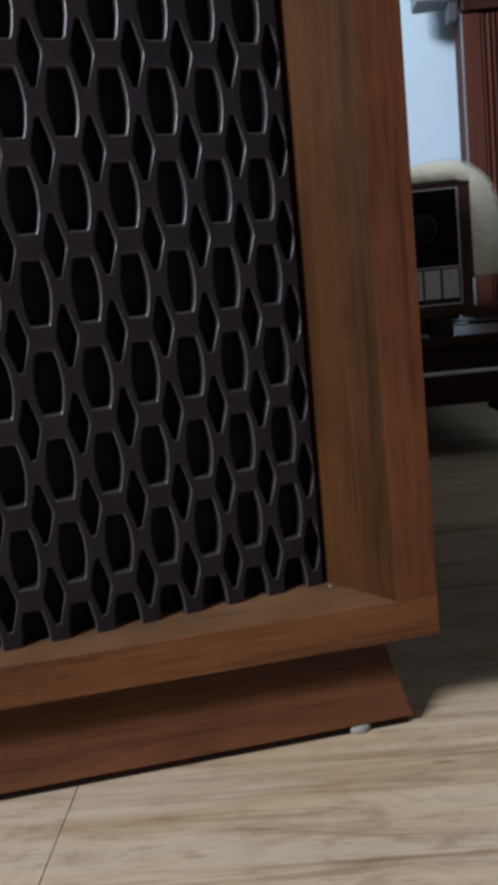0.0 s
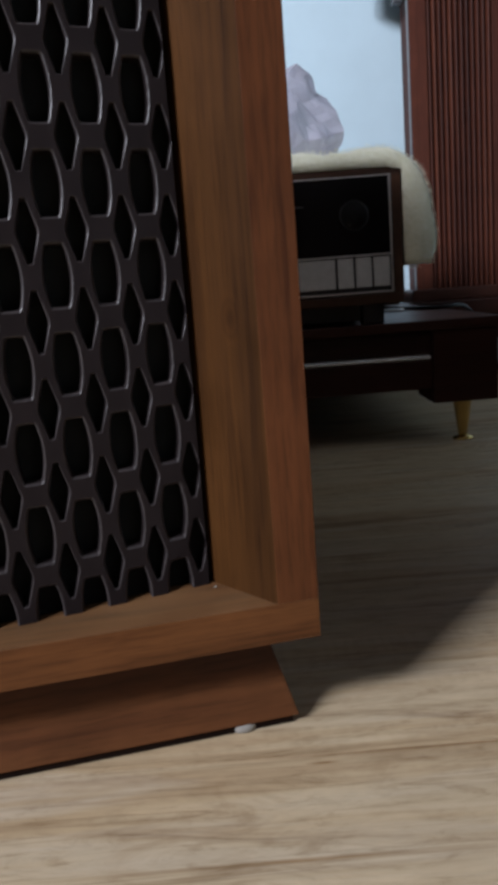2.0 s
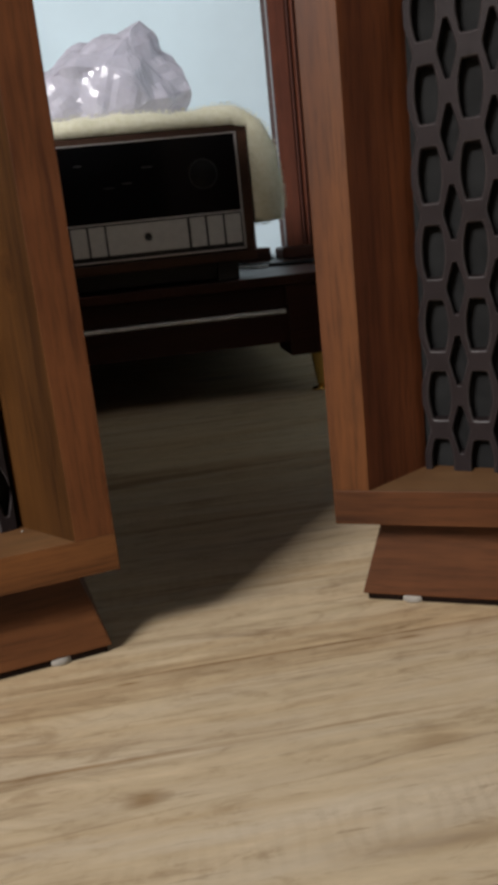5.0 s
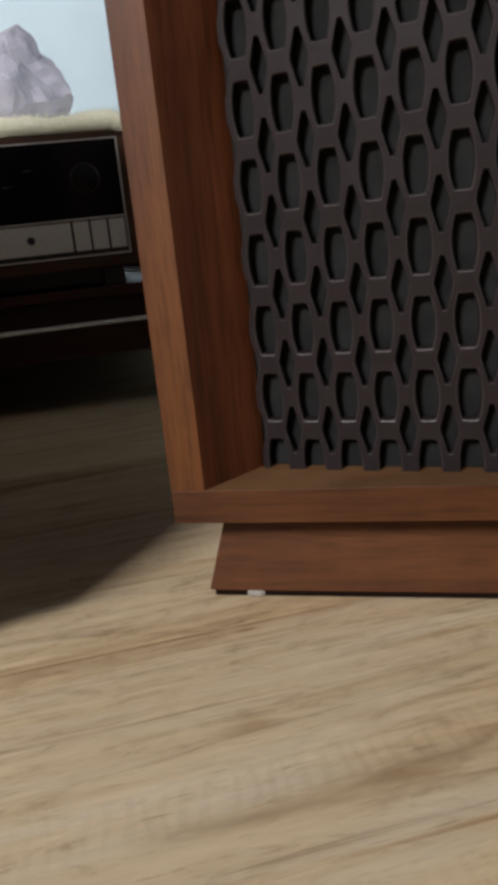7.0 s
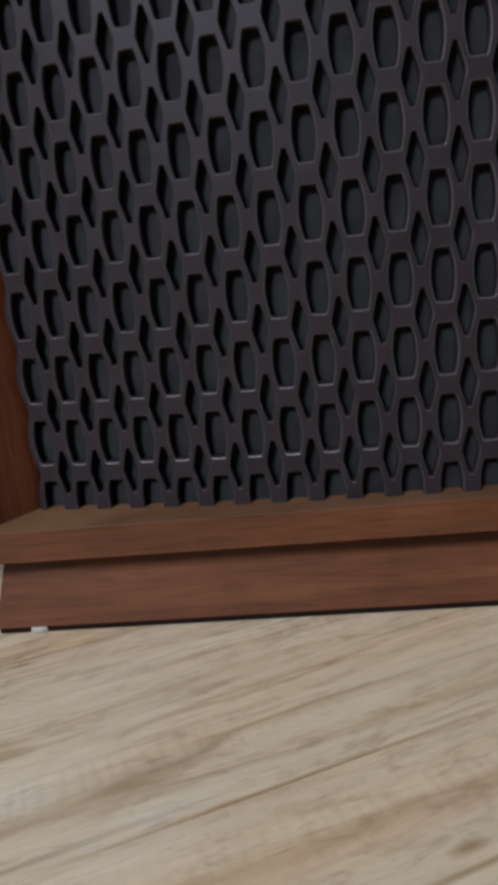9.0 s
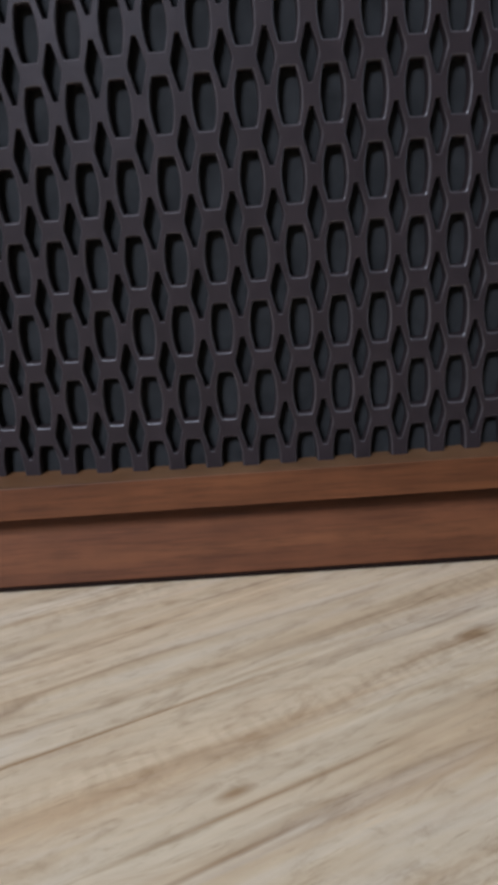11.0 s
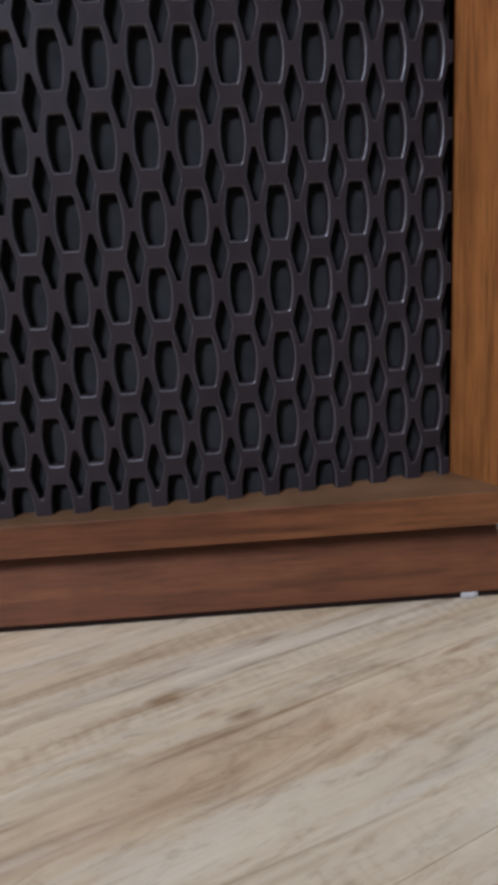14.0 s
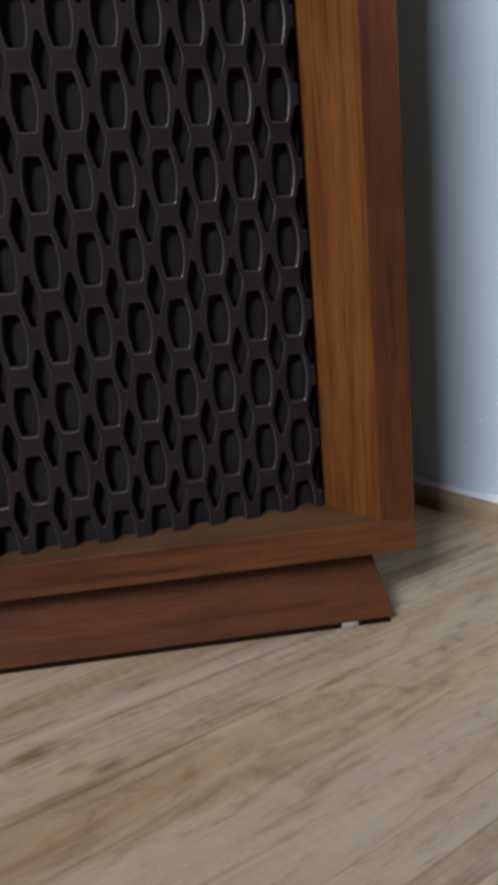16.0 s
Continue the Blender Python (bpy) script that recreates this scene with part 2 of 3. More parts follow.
def laminate():
    """Pale oak laminate: grain along the plank, broad grey and tan bands, fine dark pores, faint saw marks."""
    m, n, l, b = material("pale_oak_laminate")
    vec = mapped(n, l, (0.044, 1, 1), shift=9.0)
    warp = noise_tex(n, l, mapped(n, l, (0.3, 1, 1), shift=5.0), 8, 4, 0.55)
    add = n.new("ShaderNodeVectorMath")
    add.operation = "MULTIPLY_ADD"
    l.new(warp, add.inputs[0])
    add.inputs[1].default_value = (0.0, 0.075, 0.0)
    l.new(vec, add.inputs[2])
    v = add.outputs[0]
    bands = noise_tex(n, l, room_mapped(n, l, (0.05, 1, 1)), 20, 4, 0.6, 0.8)
    streak = noise_tex(n, l, v, 62, 8, 0.74, 0.6)
    c1 = ramp(n, [(0.28, (0.395, 0.278, 0.164)), (0.42, (0.468, 0.350, 0.216)), (0.52, (0.525, 0.415, 0.277)), (0.62, (0.472, 0.363, 0.230)), (0.76, (0.408, 0.294, 0.176))])
    l.new(bands, c1.inputs[0])
    c2 = ramp(n, [(0.30, (0.50, 0.43, 0.37)), (0.37, (0.80, 0.75, 0.71)), (0.44, (0.97, 0.96, 0.95)), (0.55, (1.0, 1.0, 1.0)), (0.68, (1.16, 1.16, 1.16))])
    l.new(streak, c2.inputs[0])
    c = mixed(n, l, c1.outputs[0], c2.outputs[0], 0.72, "MULTIPLY")
    # chalky grey bloom lying in soft-edged streaks
    bloom = ramp(n, [(0.50, (0, 0, 0)), (0.66, (0.45, 0.45, 0.45))])
    l.new(noise_tex(n, l, room_mapped(n, l, (0.11, 1, 1)), 26, 5, 0.65, 0.8), bloom.inputs[0])
    c = mixed(n, l, c, (0.55, 0.477, 0.380), bloom.outputs[0])
    # warm patches
    blush = ramp(n, [(0.50, (1, 1, 1)), (0.68, (1.0, 0.91, 0.82))])
    l.new(noise_tex(n, l, room_mapped(n, l, (0.16, 1, 1)), 11, 4, 0.6, 0.5), blush.inputs[0])
    c = mixed(n, l, c, blush.outputs[0], 0.8, "MULTIPLY")
    # flecks and short pores
    mott = ramp(n, [(0.33, (0.80, 0.76, 0.72)), (0.46, (1, 1, 1)), (0.66, (1.09, 1.09, 1.09))])
    l.new(noise_tex(n, l, mapped(n, l, (0.30, 1, 1), shift=13.0), 105, 6, 0.75, 0.6), mott.inputs[0])
    c = mixed(n, l, c, mott.outputs[0], 1.0, "MULTIPLY")
    pore = ramp(n, [(0.30, (0.62, 0.56, 0.50)), (0.40, (1, 1, 1))])
    l.new(noise_tex(n, l, mapped(n, l, (0.09, 1, 1), shift=15.0), 330, 4, 0.7), pore.inputs[0])
    c = mixed(n, l, c, pore.outputs[0], 0.7, "MULTIPLY")
    # growth rings: thin ragged contour lines, stronger in some places
    field = noise_tex(n, l, mapped(n, l, (0.06, 1, 1), shift=11.0), 9, 5, 0.55, 0.9)
    rings = n.new("ShaderNodeMath")
    rings.operation, rings.inputs[1].default_value = "MULTIPLY", 13.0
    l.new(field, rings.inputs[0])
    frac = n.new("ShaderNodeMath")
    frac.operation = "FRACT"
    l.new(rings.outputs[0], frac.inputs[0])
    line = ramp(n, [(0.0, (0.52, 0.44, 0.37)), (0.05, (0.80, 0.75, 0.70)), (0.2, (0.97, 0.96, 0.95)), (0.55, (1.05, 1.04, 1.03)), (0.95, (0.94, 0.91, 0.88)), (1.0, (0.56, 0.48, 0.41))])
    l.new(frac.outputs[0], line.inputs[0])
    where = ramp(n, [(0.40, (0.06, 0.06, 0.06)), (0.60, (0.95, 0.95, 0.95))])
    l.new(noise_tex(n, l, mapped(n, l, (0.2, 1, 1), shift=2.0), 9, 6, 0.7), where.inputs[0])
    c = mixed(n, l, c, mixed(n, l, c, line.outputs[0], 1.0, "MULTIPLY"), where.outputs[0])
    # cloudy curled figure in patches
    curl = ramp(n, [(0.36, (0.80, 0.75, 0.70)), (0.47, (1, 1, 1)), (0.62, (1.10, 1.10, 1.09))])
    l.new(noise_tex(n, l, mapped(n, l, (0.42, 1, 1), shift=21.0), 34, 6, 0.72, 1.6), curl.inputs[0])
    spot = ramp(n, [(0.45, (0.3, 0.3, 0.3)), (0.60, (1, 1, 1))])
    l.new(noise_tex(n, l, room_mapped(n, l, (0.35, 1, 1)), 7, 3, 0.6), spot.inputs[0])
    c = mixed(n, l, c, mixed(n, l, c, curl.outputs[0], 1.0, "MULTIPLY"), spot.outputs[0])
    # chatter marks: strips along the grain, ticked across
    w = n.new("ShaderNodeTexWave")
    w.inputs["Scale"].default_value, w.inputs["Distortion"].default_value, w.inputs["Detail"].default_value = 40, 9.0, 4
    l.new(mapped(n, l, (1, 0.35, 1), (0, 0, 0.2), shift=4.0), w.inputs[0])
    patch = ramp(n, [(0.55, (0, 0, 0)), (0.64, (0.28, 0.28, 0.28))])
    l.new(noise_tex(n, l, mapped(n, l, (0.09, 1, 1), shift=6.0), 24, 3), patch.inputs[0])
    marks = ramp(n, [(0.15, (0.86, 0.84, 0.81)), (0.6, (1.08, 1.08, 1.08))])
    l.new(w.outputs[0], marks.inputs[0])
    c = mixed(n, l, c, mixed(n, l, c, marks.outputs[0], 1.0, "MULTIPLY"), patch.outputs[0])
    # knots
    vo = n.new("ShaderNodeTexVoronoi")
    vo.inputs["Scale"].default_value = 3.6
    l.new(mapped(n, l, (0.42, 1.25, 1), shift=8.0), vo.inputs["Vector"])
    kn = ramp(n, [(0.0, (0.42, 0.34, 0.28)), (0.035, (0.62, 0.55, 0.48)), (0.09, (1, 1, 1))])
    l.new(vo.outputs["Distance"], kn.inputs[0])
    c = mixed(n, l, c, kn.outputs[0], 0.85, "MULTIPLY")
    # single dark knots and dashes: place in the room, half length, half width, depth of tone
    geo = n.new("ShaderNodeNewGeometry")
    for kx, ky, ka, kb_, kd in ((0.338, -0.160, 0.012, 0.006, 0.45), (0.361, -0.176, 0.010, 0.004, 0.35), (0.378, -0.179, 0.011, 0.004, 0.45),
                                (0.497, -0.133, 0.024, 0.004, 0.55), (-0.105, -0.264, 0.011, 0.007, 0.5), (0.213, -0.269, 0.010, 0.004, 0.5),
                                (-0.154, -0.185, 0.009, 0.0013, 0.6), (-0.020, -0.115, 0.008, 0.0015, 0.5), (0.005, -0.200, 0.018, 0.010, 0.25),
                                (-0.149, -0.255, 0.100, 0.0017, 0.50), (-0.033, -0.196, 0.060, 0.0014, 0.35), (0.222, -0.275, 0.090, 0.0018, 0.45), (0.424, -0.165, 0.110, 0.0018, 0.45), (0.204, -0.306, 0.050, 0.0016, 0.40), (-0.075, -0.137, 0.130, 0.0013, 0.50), (0.151, -0.225, 0.120, 0.0015, 0.45), (0.334, -0.165, 0.080, 0.0014, 0.30)):
        mp = n.new("ShaderNodeMapping")
        mp.vector_type = "TEXTURE"
        mp.inputs["Location"].default_value = (kx, ky, 0)
        mp.inputs["Rotation"].default_value = (0, 0, radians(27.5))
        mp.inputs["Scale"].default_value = (ka, kb_, 1)
        l.new(geo.outputs["Position"], mp.inputs[0])
        ln = n.new("ShaderNodeVectorMath")
        ln.operation = "LENGTH"
        l.new(mp.outputs[0], ln.inputs[0])
        wob = n.new("ShaderNodeMath")
        wob.operation = "MULTIPLY_ADD"
        l.new(streak, wob.inputs[0])
        wob.inputs[1].default_value = 2.2
        l.new(ln.outputs["Value"], wob.inputs[2])
        kr = ramp(n, [(0.55, (1 - kd * 0.85, 1 - kd * 1.05, 1 - kd * 1.25)), (0.98, (1, 1, 1))])
        half = n.new("ShaderNodeMath")
        half.operation, half.inputs[1].default_value = "MULTIPLY", 0.45
        l.new(wob.outputs[0], half.inputs[0])
        l.new(half.outputs[0], kr.inputs[0])
        c = mixed(n, l, c, kr.outputs[0], 1.0, "MULTIPLY")
    l.new(c, b.inputs["Base Color"])
    b.inputs["Roughness"].default_value = 0.5
    b.inputs["Specular IOR Level"].default_value = 0.2
    bump(n, l, b, streak, 0.12, 0.0006)
    return m


LAMINATE = laminate()


def fleece():
    m, n, l, b = material("cream_fleece")
    f = noise_tex(n, l, mapped(n, l, (1, 1, 1)), 160, 5, 0.7)
    r = ramp(n, [(0.3, (0.76, 0.74, 0.52)), (0.7, (0.90, 0.89, 0.72))])
    l.new(f, r.inputs[0])
    l.new(r.outputs[0], b.inputs["Base Color"])
    b.inputs["Roughness"].default_value = 0.95
    b.inputs["Sheen Weight"].default_value = 0.4
    bump(n, l, b, f, 0.9, 0.003)
    return m


FLEECE = fleece()


def thin_plastic():
    m, n, l, b = material("crumpled_clear_plastic")
    b.inputs["Base Color"].default_value = (0.66, 0.64, 0.74, 1)
    b.inputs["Roughness"].default_value = 0.2
    b.inputs["Specular IOR Level"].default_value = 0.9
    tr, tl, mix, mix2 = (n.new("ShaderNodeBsdfTransparent"), n.new("ShaderNodeBsdfTranslucent"),
                         n.new("ShaderNodeMixShader"), n.new("ShaderNodeMixShader"))
    tl.inputs[0].default_value = (0.74, 0.72, 0.82, 1)
    f = noise_tex(n, l, mapped(n, l, (1, 1, 1)), 45, 4, 0.6)
    mr = n.new("ShaderNodeMapRange")
    mr.inputs["To Min"].default_value, mr.inputs["To Max"].default_value = 0.05, 0.45
    l.new(f, mr.inputs["Value"])
    mix.inputs[0].default_value = 0.35
    l.new(b.outputs[0], mix.inputs[1])
    l.new(tl.outputs[0], mix.inputs[2])
    l.new(mr.outputs[0], mix2.inputs[0])
    l.new(mix.outputs[0], mix2.inputs[1])
    l.new(tr.outputs[0], mix2.inputs[2])
    l.new(mix2.outputs[0], n["Material Output"].inputs[0])
    bump(n, l, b, f, 0.3, 0.002)
    return m


PLASTIC_BAG = thin_plastic()


# ---- mesh helpers ----
def part(name, bm, mat, parent=None, label="", smooth=False):
    me = bpy.data.meshes.new(name)
    bm.normal_update()
    bm.to_mesh(me)
    bm.free()
    me.materials.append(mat)
    if smooth:
        me.polygons.foreach_set("use_smooth", [True] * len(me.polygons))
    ob = new(name, me)
    if parent:
        ob.parent = parent
    if label:
        tagged(ob, label)
    return ob


def box(x0, x1, y0, y1, z0, z1, bevel=0.0, bm=None):
    own = bm is None
    bm = bm or bmesh.new()
    r = bmesh.ops.create_cube(bm, size=1, matrix=Matrix.LocRotScale(
        ((x0 + x1) / 2, (y0 + y1) / 2, (z0 + z1) / 2), None, (x1 - x0, y1 - y0, z1 - z0)))
    if bevel and own:
        bmesh.ops.bevel(bm, geom=bm.edges[:], offset=bevel, segments=2, affect="EDGES", profile=0.6)
    return bm


def prism(rings, bevel=0.0, keep=None):
    """A closed solid from two or more rings of equally many corners."""
    bm = bmesh.new()
    vs = [[bm.verts.new(p) for p in ring] for ring in rings]
    k = len(rings[0])
    for a, b in zip(vs, vs[1:]):
        for i in range(k):
            bm.faces.new((a[i], a[(i + 1) % k], b[(i + 1) % k], b[i]))
    bm.faces.new(vs[0][::-1])
    bm.faces.new(vs[-1])
    bmesh.ops.recalc_face_normals(bm, faces=bm.faces[:])
    if bevel:
        bmesh.ops.bevel(bm, geom=bm.edges[:], offset=bevel, segments=2, affect="EDGES", profile=0.6)
    return bm


def turned(profile, segs=28):
    """A body of revolution about z from (radius, z) pairs."""
    bm = bmesh.new()
    rings = [[bm.verts.new((r * math.cos(a), r * math.sin(a), z)) for a in
              [2 * math.pi * i / segs for i in range(segs)]] for r, z in profile]
    for a, b in zip(rings, rings[1:]):
        for i in range(segs):
            bm.faces.new((a[i], a[(i + 1) % segs], b[(i + 1) % segs], b[i]))
    bm.faces.new(rings[0][::-1])
    bm.faces.new(rings[-1])
    return bm


def tube(name, pts, radius, mat, parent=None, label=""):
    cu = bpy.data.curves.new(name, "CURVE")
    cu.dimensions, cu.bevel_depth, cu.bevel_resolution, cu.resolution_u = "3D", radius, 3, 8
    sp = cu.splines.new("NURBS")
    sp.points.add(len(pts) - 1)
    for p, q in zip(sp.points, pts):
        p.co = (*q, 1)
    sp.use_endpoint_u, sp.order_u = True, 4
    tmp = new(name, cu)
    me = bpy.data.meshes.new_from_object(tmp.evaluated_get(bpy.context.evaluated_depsgraph_get()))
    bpy.data.objects.remove(tmp)
    me.materials.append(mat)
    ob = new(name, me)
    if parent:
        ob.parent = parent
    if label:
        tagged(ob, label)
    return ob


def thing(name, m, label, category, group=""):
    ob = new(name)
    ob.empty_display_size = 0.05
    ob.matrix_world = m
    return tagged(ob, label, category, group)


# ---- the room ----
def structure(name, bm, mat, label, category):
    ob = part(name, bm, mat)
    ob.matrix_world = ROOM
    return tagged(ob, label, category, kind="structure")


T = 0.12
# above this height the walls are unseen and made dark to curb bounce
Z_DARK = 0.93
structure("wall_north", box(-0.9, U_EAST + T, V_NORTH, V_NORTH + T, 0, Z_DARK), BLUE_PAINT, "pale blue painted lower back wall", "wall")
structure("wall_north_upper", box(-0.9, U_EAST + T, V_NORTH, V_NORTH + T, Z_DARK, Z_CEIL), BOUNCE_DARK, "unseen upper wall, kept dark brown against bounced light", "wall")
structure("wall_north_west", box(U_WEST - T, -0.9, V_NORTH, V_NORTH + T, 0, Z_CEIL), BOUNCE_DARK, "unseen plain wall, kept dark brown against bounced light", "wall")
wall_east = structure("wall_east", box(U_EAST, U_EAST + T, V_SOUTH, V_NORTH, 0, Z_DARK), BLUE_PAINT, "pale blue painted lower side wall with scuffed foot", "wall")
structure("wall_east_upper", box(U_EAST, U_EAST + T, V_SOUTH, V_NORTH, Z_DARK, Z_CEIL), BOUNCE_DARK, "unseen upper wall, kept dark brown against bounced light", "wall")
structure("wall_west", box(U_WEST - T, U_WEST, V_SOUTH, V_NORTH, 0, Z_CEIL), BOUNCE_DARK, "unseen plain wall, kept dark brown against bounced light", "wall")
# unseen wall end, added to keep bounced light from reaching under the bench
structure("wall_stub", box(-1.0, -0.9, 0.6, V_NORTH, 0, Z_CEIL), BOUNCE_DARK, "unseen dark wall end added to block bounced light", "wall")
bm = box(U_WEST - T, SIDE_U0, V_SOUTH - T, V_SOUTH, 0, Z_CEIL)
box(SIDE_U1, U_EAST + T, V_SOUTH - T, V_SOUTH, 0, Z_CEIL, bm=bm)
box(SIDE_U0, SIDE_U1, V_SOUTH - T, V_SOUTH, 0, SIDE_Z0, bm=bm)
box(SIDE_U0, SIDE_U1, V_SOUTH - T, V_SOUTH, SIDE_Z1, Z_CEIL, bm=bm)
structure("wall_south", bm, BOUNCE_DARK, "unseen wall with a window opening, kept dark against bounced light", "wall")
structure("ceiling", box(U_WEST - T, U_EAST + T, V_SOUTH - T, V_NORTH + T, Z_CEIL, Z_CEIL + T), CEIL_PAINT, "unseen ceiling, kept dark against bounced light", "ceiling")
floor = structure("floor", box(U_WEST - T, U_EAST + T, V_SOUTH - T, V_NORTH + T, -0.12, -0.009), BLACK, "pale oak laminate plank floor", "floor")

# low wooden skirting strip at the foot of the east wall, its top edge smeared with wall paint
ring = [(0, 0), (-0.011, 0), (-0.011, 0.010), (-0.008, 0.016), (-0.003, 0.018), (0, 0.018)]
structure("baseboard_east", prism([[(U_EAST - 0.0005 + x, v, z) for x, z in ring] for v in (V_SOUTH, V_NORTH)]),
          SKIRT, "low pale wooden skirting strip", "baseboard")
bm = bmesh.new()
n = 260
prev = None
for i in range(n + 1):
    v = -0.75 + i * 0.9 / n
    h = 0.0015 + 0.005 * max(0.0, noise.noise((v * 22, 3.1, 0))) + 0.003 * abs(noise.noise((v * 90, 1.7, 0)))
    cur = [bm.verts.new((U_EAST - 0.004, v, 0.0172)), bm.verts.new((U_EAST - 0.0055, v, 0.0182)),
           bm.verts.new((U_EAST - 0.0025, v, 0.0185 + h * 0.7)), bm.verts.new((U_EAST + 0.0005, v, 0.0185 + h))]
    if prev:
        for k in range(3):
            bm.faces.new((prev[k], cur[k], cur[k + 1], prev[k + 1]))
    prev = cur
structure("trim_paint_bead", bm, plain("flaking_white_paint", (0.74, 0.77, 0.79), 0.8, grain=0.5, scale=90, vary=0.1),
          "ragged bead of white paint along the skirting", "trim")


# small chips of white paint low on the east wall
for v, z in ((-0.218, 0.058), (-0.190, 0.116), (-0.235, 0.083)):
    chip = part("paint_chip", turned([(0.0011, 0.0), (0.0009, 0.0004), (0.0004, 0.0007)], 8), CHIP_WHITE, wall_east, "tiny chip of white paint")
    chip.matrix_local = pose(U_EAST, v, z, 0, -90, 0)


# ---- loudspeakers ----
W_OUT, W_MIT, W_IN = 0.3095, 0.2893, 0.2645      # half widths: outer edge, front inner edge, back inner edge
Z_OUT, Z_LEDGE, Z_TOP = 0.058, 0.0775, 0.555      # frame underside, ledge, cabinet top
DEEP, BODY = 0.046, 0.37                         # depth of the splayed reveal and of the cabinet
P, V = 0.0220, 0.0390                            # lattice pitch across and up
LAT = 0.008


def dish(x, z):
    """Depth of the bowed grille's face behind the frame's front."""
    k = max(0.0, 1 - (x / W_IN) ** 2)
    up = max(0.0, 1 - ((z - 0.37) / 0.295) ** 2) if z < 0.37 else max(0.0, 1 - ((z - 0.37) / 0.26) ** 2)
    return 0.040 - 0.026 * k - 0.010 * up * (0.35 + 0.65 * k)


def lattice_mesh(shift=0.0, drop=0.0, squeeze=1.0):
    """Pierced screen: tall barrel-shaped openings on a grid, slim diamonds between them; bowed outwards."""
    vx, vz = P / 2, V / 2
    outer = [(vx, 0), (vx, vz - 0.0143), (vx - 0.0013, vz - 0.0142), (vx - 0.0034, vz - 0.0078), (vx - 0.0053, vz - 0.0014), (vx - 0.0054, vz), (0, vz)]
    inner = [(0.0068, 0), (0.0067, 0.003), (0.0064, 0.0060), (0.0057, 0.0096), (0.0049, 0.0130), (0.0041, 0.0144), (0, 0.0146)]
    verts, faces, glint = [], [], []
    x_first = -0.2430 + shift

    def put(x, z, d):
        x = W_IN - (W_IN - x) * squeeze
        x, z = min(max(x, -W_IN + 0.0006), W_IN - 0.0006), min(max(z, Z_LEDGE + 0.0001), Z_TOP - 0.0205)
        verts.append((x, dish(x, z) + d, z))
        return len(verts) - 1

    rows = range(-1, 12)
    for i in range(0, 26):
        cx = x_first + (i - 0.5) * P
        for k in rows:
            cz = 0.121 - drop + V * k
            for sx in (1, -1):
                for sz in (1, -1):
                    O, I, M, C, B, DM, DC, DB = [], [], [], [], [], [], [], []
                    foot = k == -1 and sz == -1
                    for j, ((ox, oz), (ix, iz)) in enumerate(zip(outer, inner)):
                        if foot:
                            oz = iz = 0.0044 * (j / 6)
                            ox, ix = outer[0][0], inner[0][0]
                        jog = 0.00022 * noise.noise((cx * 300 + j, cz * 300, sx))
                        rim = 1 <= j <= 5 and not foot
                        dx, dz = vx - ox, vz - oz
                        zs = 0 if foot else 1
                        O.append(put(cx + sx * ox, cz + sz * oz, 0))
                        I.append(put(cx + sx * (ix * 1.02 + jog), cz + sz * iz * (1 + 0.01 * zs), 0))
                        M.append(put(cx + sx * (ix * 0.955 + jog), cz + sz * iz * (1 - 0.022 * zs), 0.0003))
                        C.append(put(cx + sx * (ix * 0.875 + jog), cz + sz * iz * (1 - 0.064 * zs), 0.0014))
                        B.append(put(cx + sx * ix * 0.82, cz + sz * iz * (1 - 0.09 * zs), LAT))
                        DM.append(put(cx + sx * (vx - dx * 0.93), cz + sz * (vz - dz * 0.978), 0.0003) if rim else O[-1])
                        DC.append(put(cx + sx * (vx - dx * 0.85), cz + sz * (vz - dz * 0.95), 0.0014) if rim else O[-1])
                        DB.append(put(cx + sx * (vx - dx * 0.80), cz + sz * (vz - dz * 0.92), LAT) if rim else put(cx + sx * ox, cz + sz * oz, LAT))
                    for j in range(6):
                        for a, b in ((O, I), (I, M), (M, C), (C, B)):
                            f = (a[j], a[j + 1], b[j + 1], b[j])
                            faces.append(f if sx * sz > 0 else f[::-1])
                            glint.append(1 if a is I or a is M else 0)
                        if 1 <= j <= 4 and not (k == -1 and sz == -1):
                            for a, b in ((DM, O), (DC, DM), (DB, DC)):
                                f = (a[j], a[j + 1], b[j + 1], b[j])
                                faces.append(f if sx * sz > 0 else f[::-1])
                                glint.append(1 if a is DC or a is DM else 0)
                    if k == -1 and sz == -1:
                        f = (O[6], I[6], B[6], DB[6])
                        faces.append(f)
                        glint.append(0)
    me = bpy.data.meshes.new("lattice")
    me.from_pydata(verts, [], faces)
    me.materials.append(LATTICE)
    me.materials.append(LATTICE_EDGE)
    me.polygons.foreach_set("material_index", glint)
    me.validate()
    return me


def sheet(depth, x0, x1, z0, z1, nx, nz):
    bm = bmesh.new()
    g = [[bm.verts.new((x0 + (x1 - x0) * i / nx, dish(x0 + (x1 - x0) * i / nx, z0 + (z1 - z0) * j / nz) + depth,
                        z0 + (z1 - z0) * j / nz)) for j in range(nz + 1)] for i in range(nx + 1)]
    for i in range(nx):
        for j in range(nz):
            bm.faces.new((g[i][j], g[i + 1][j], g[i + 1][j + 1], g[i][j + 1]))
    return bm


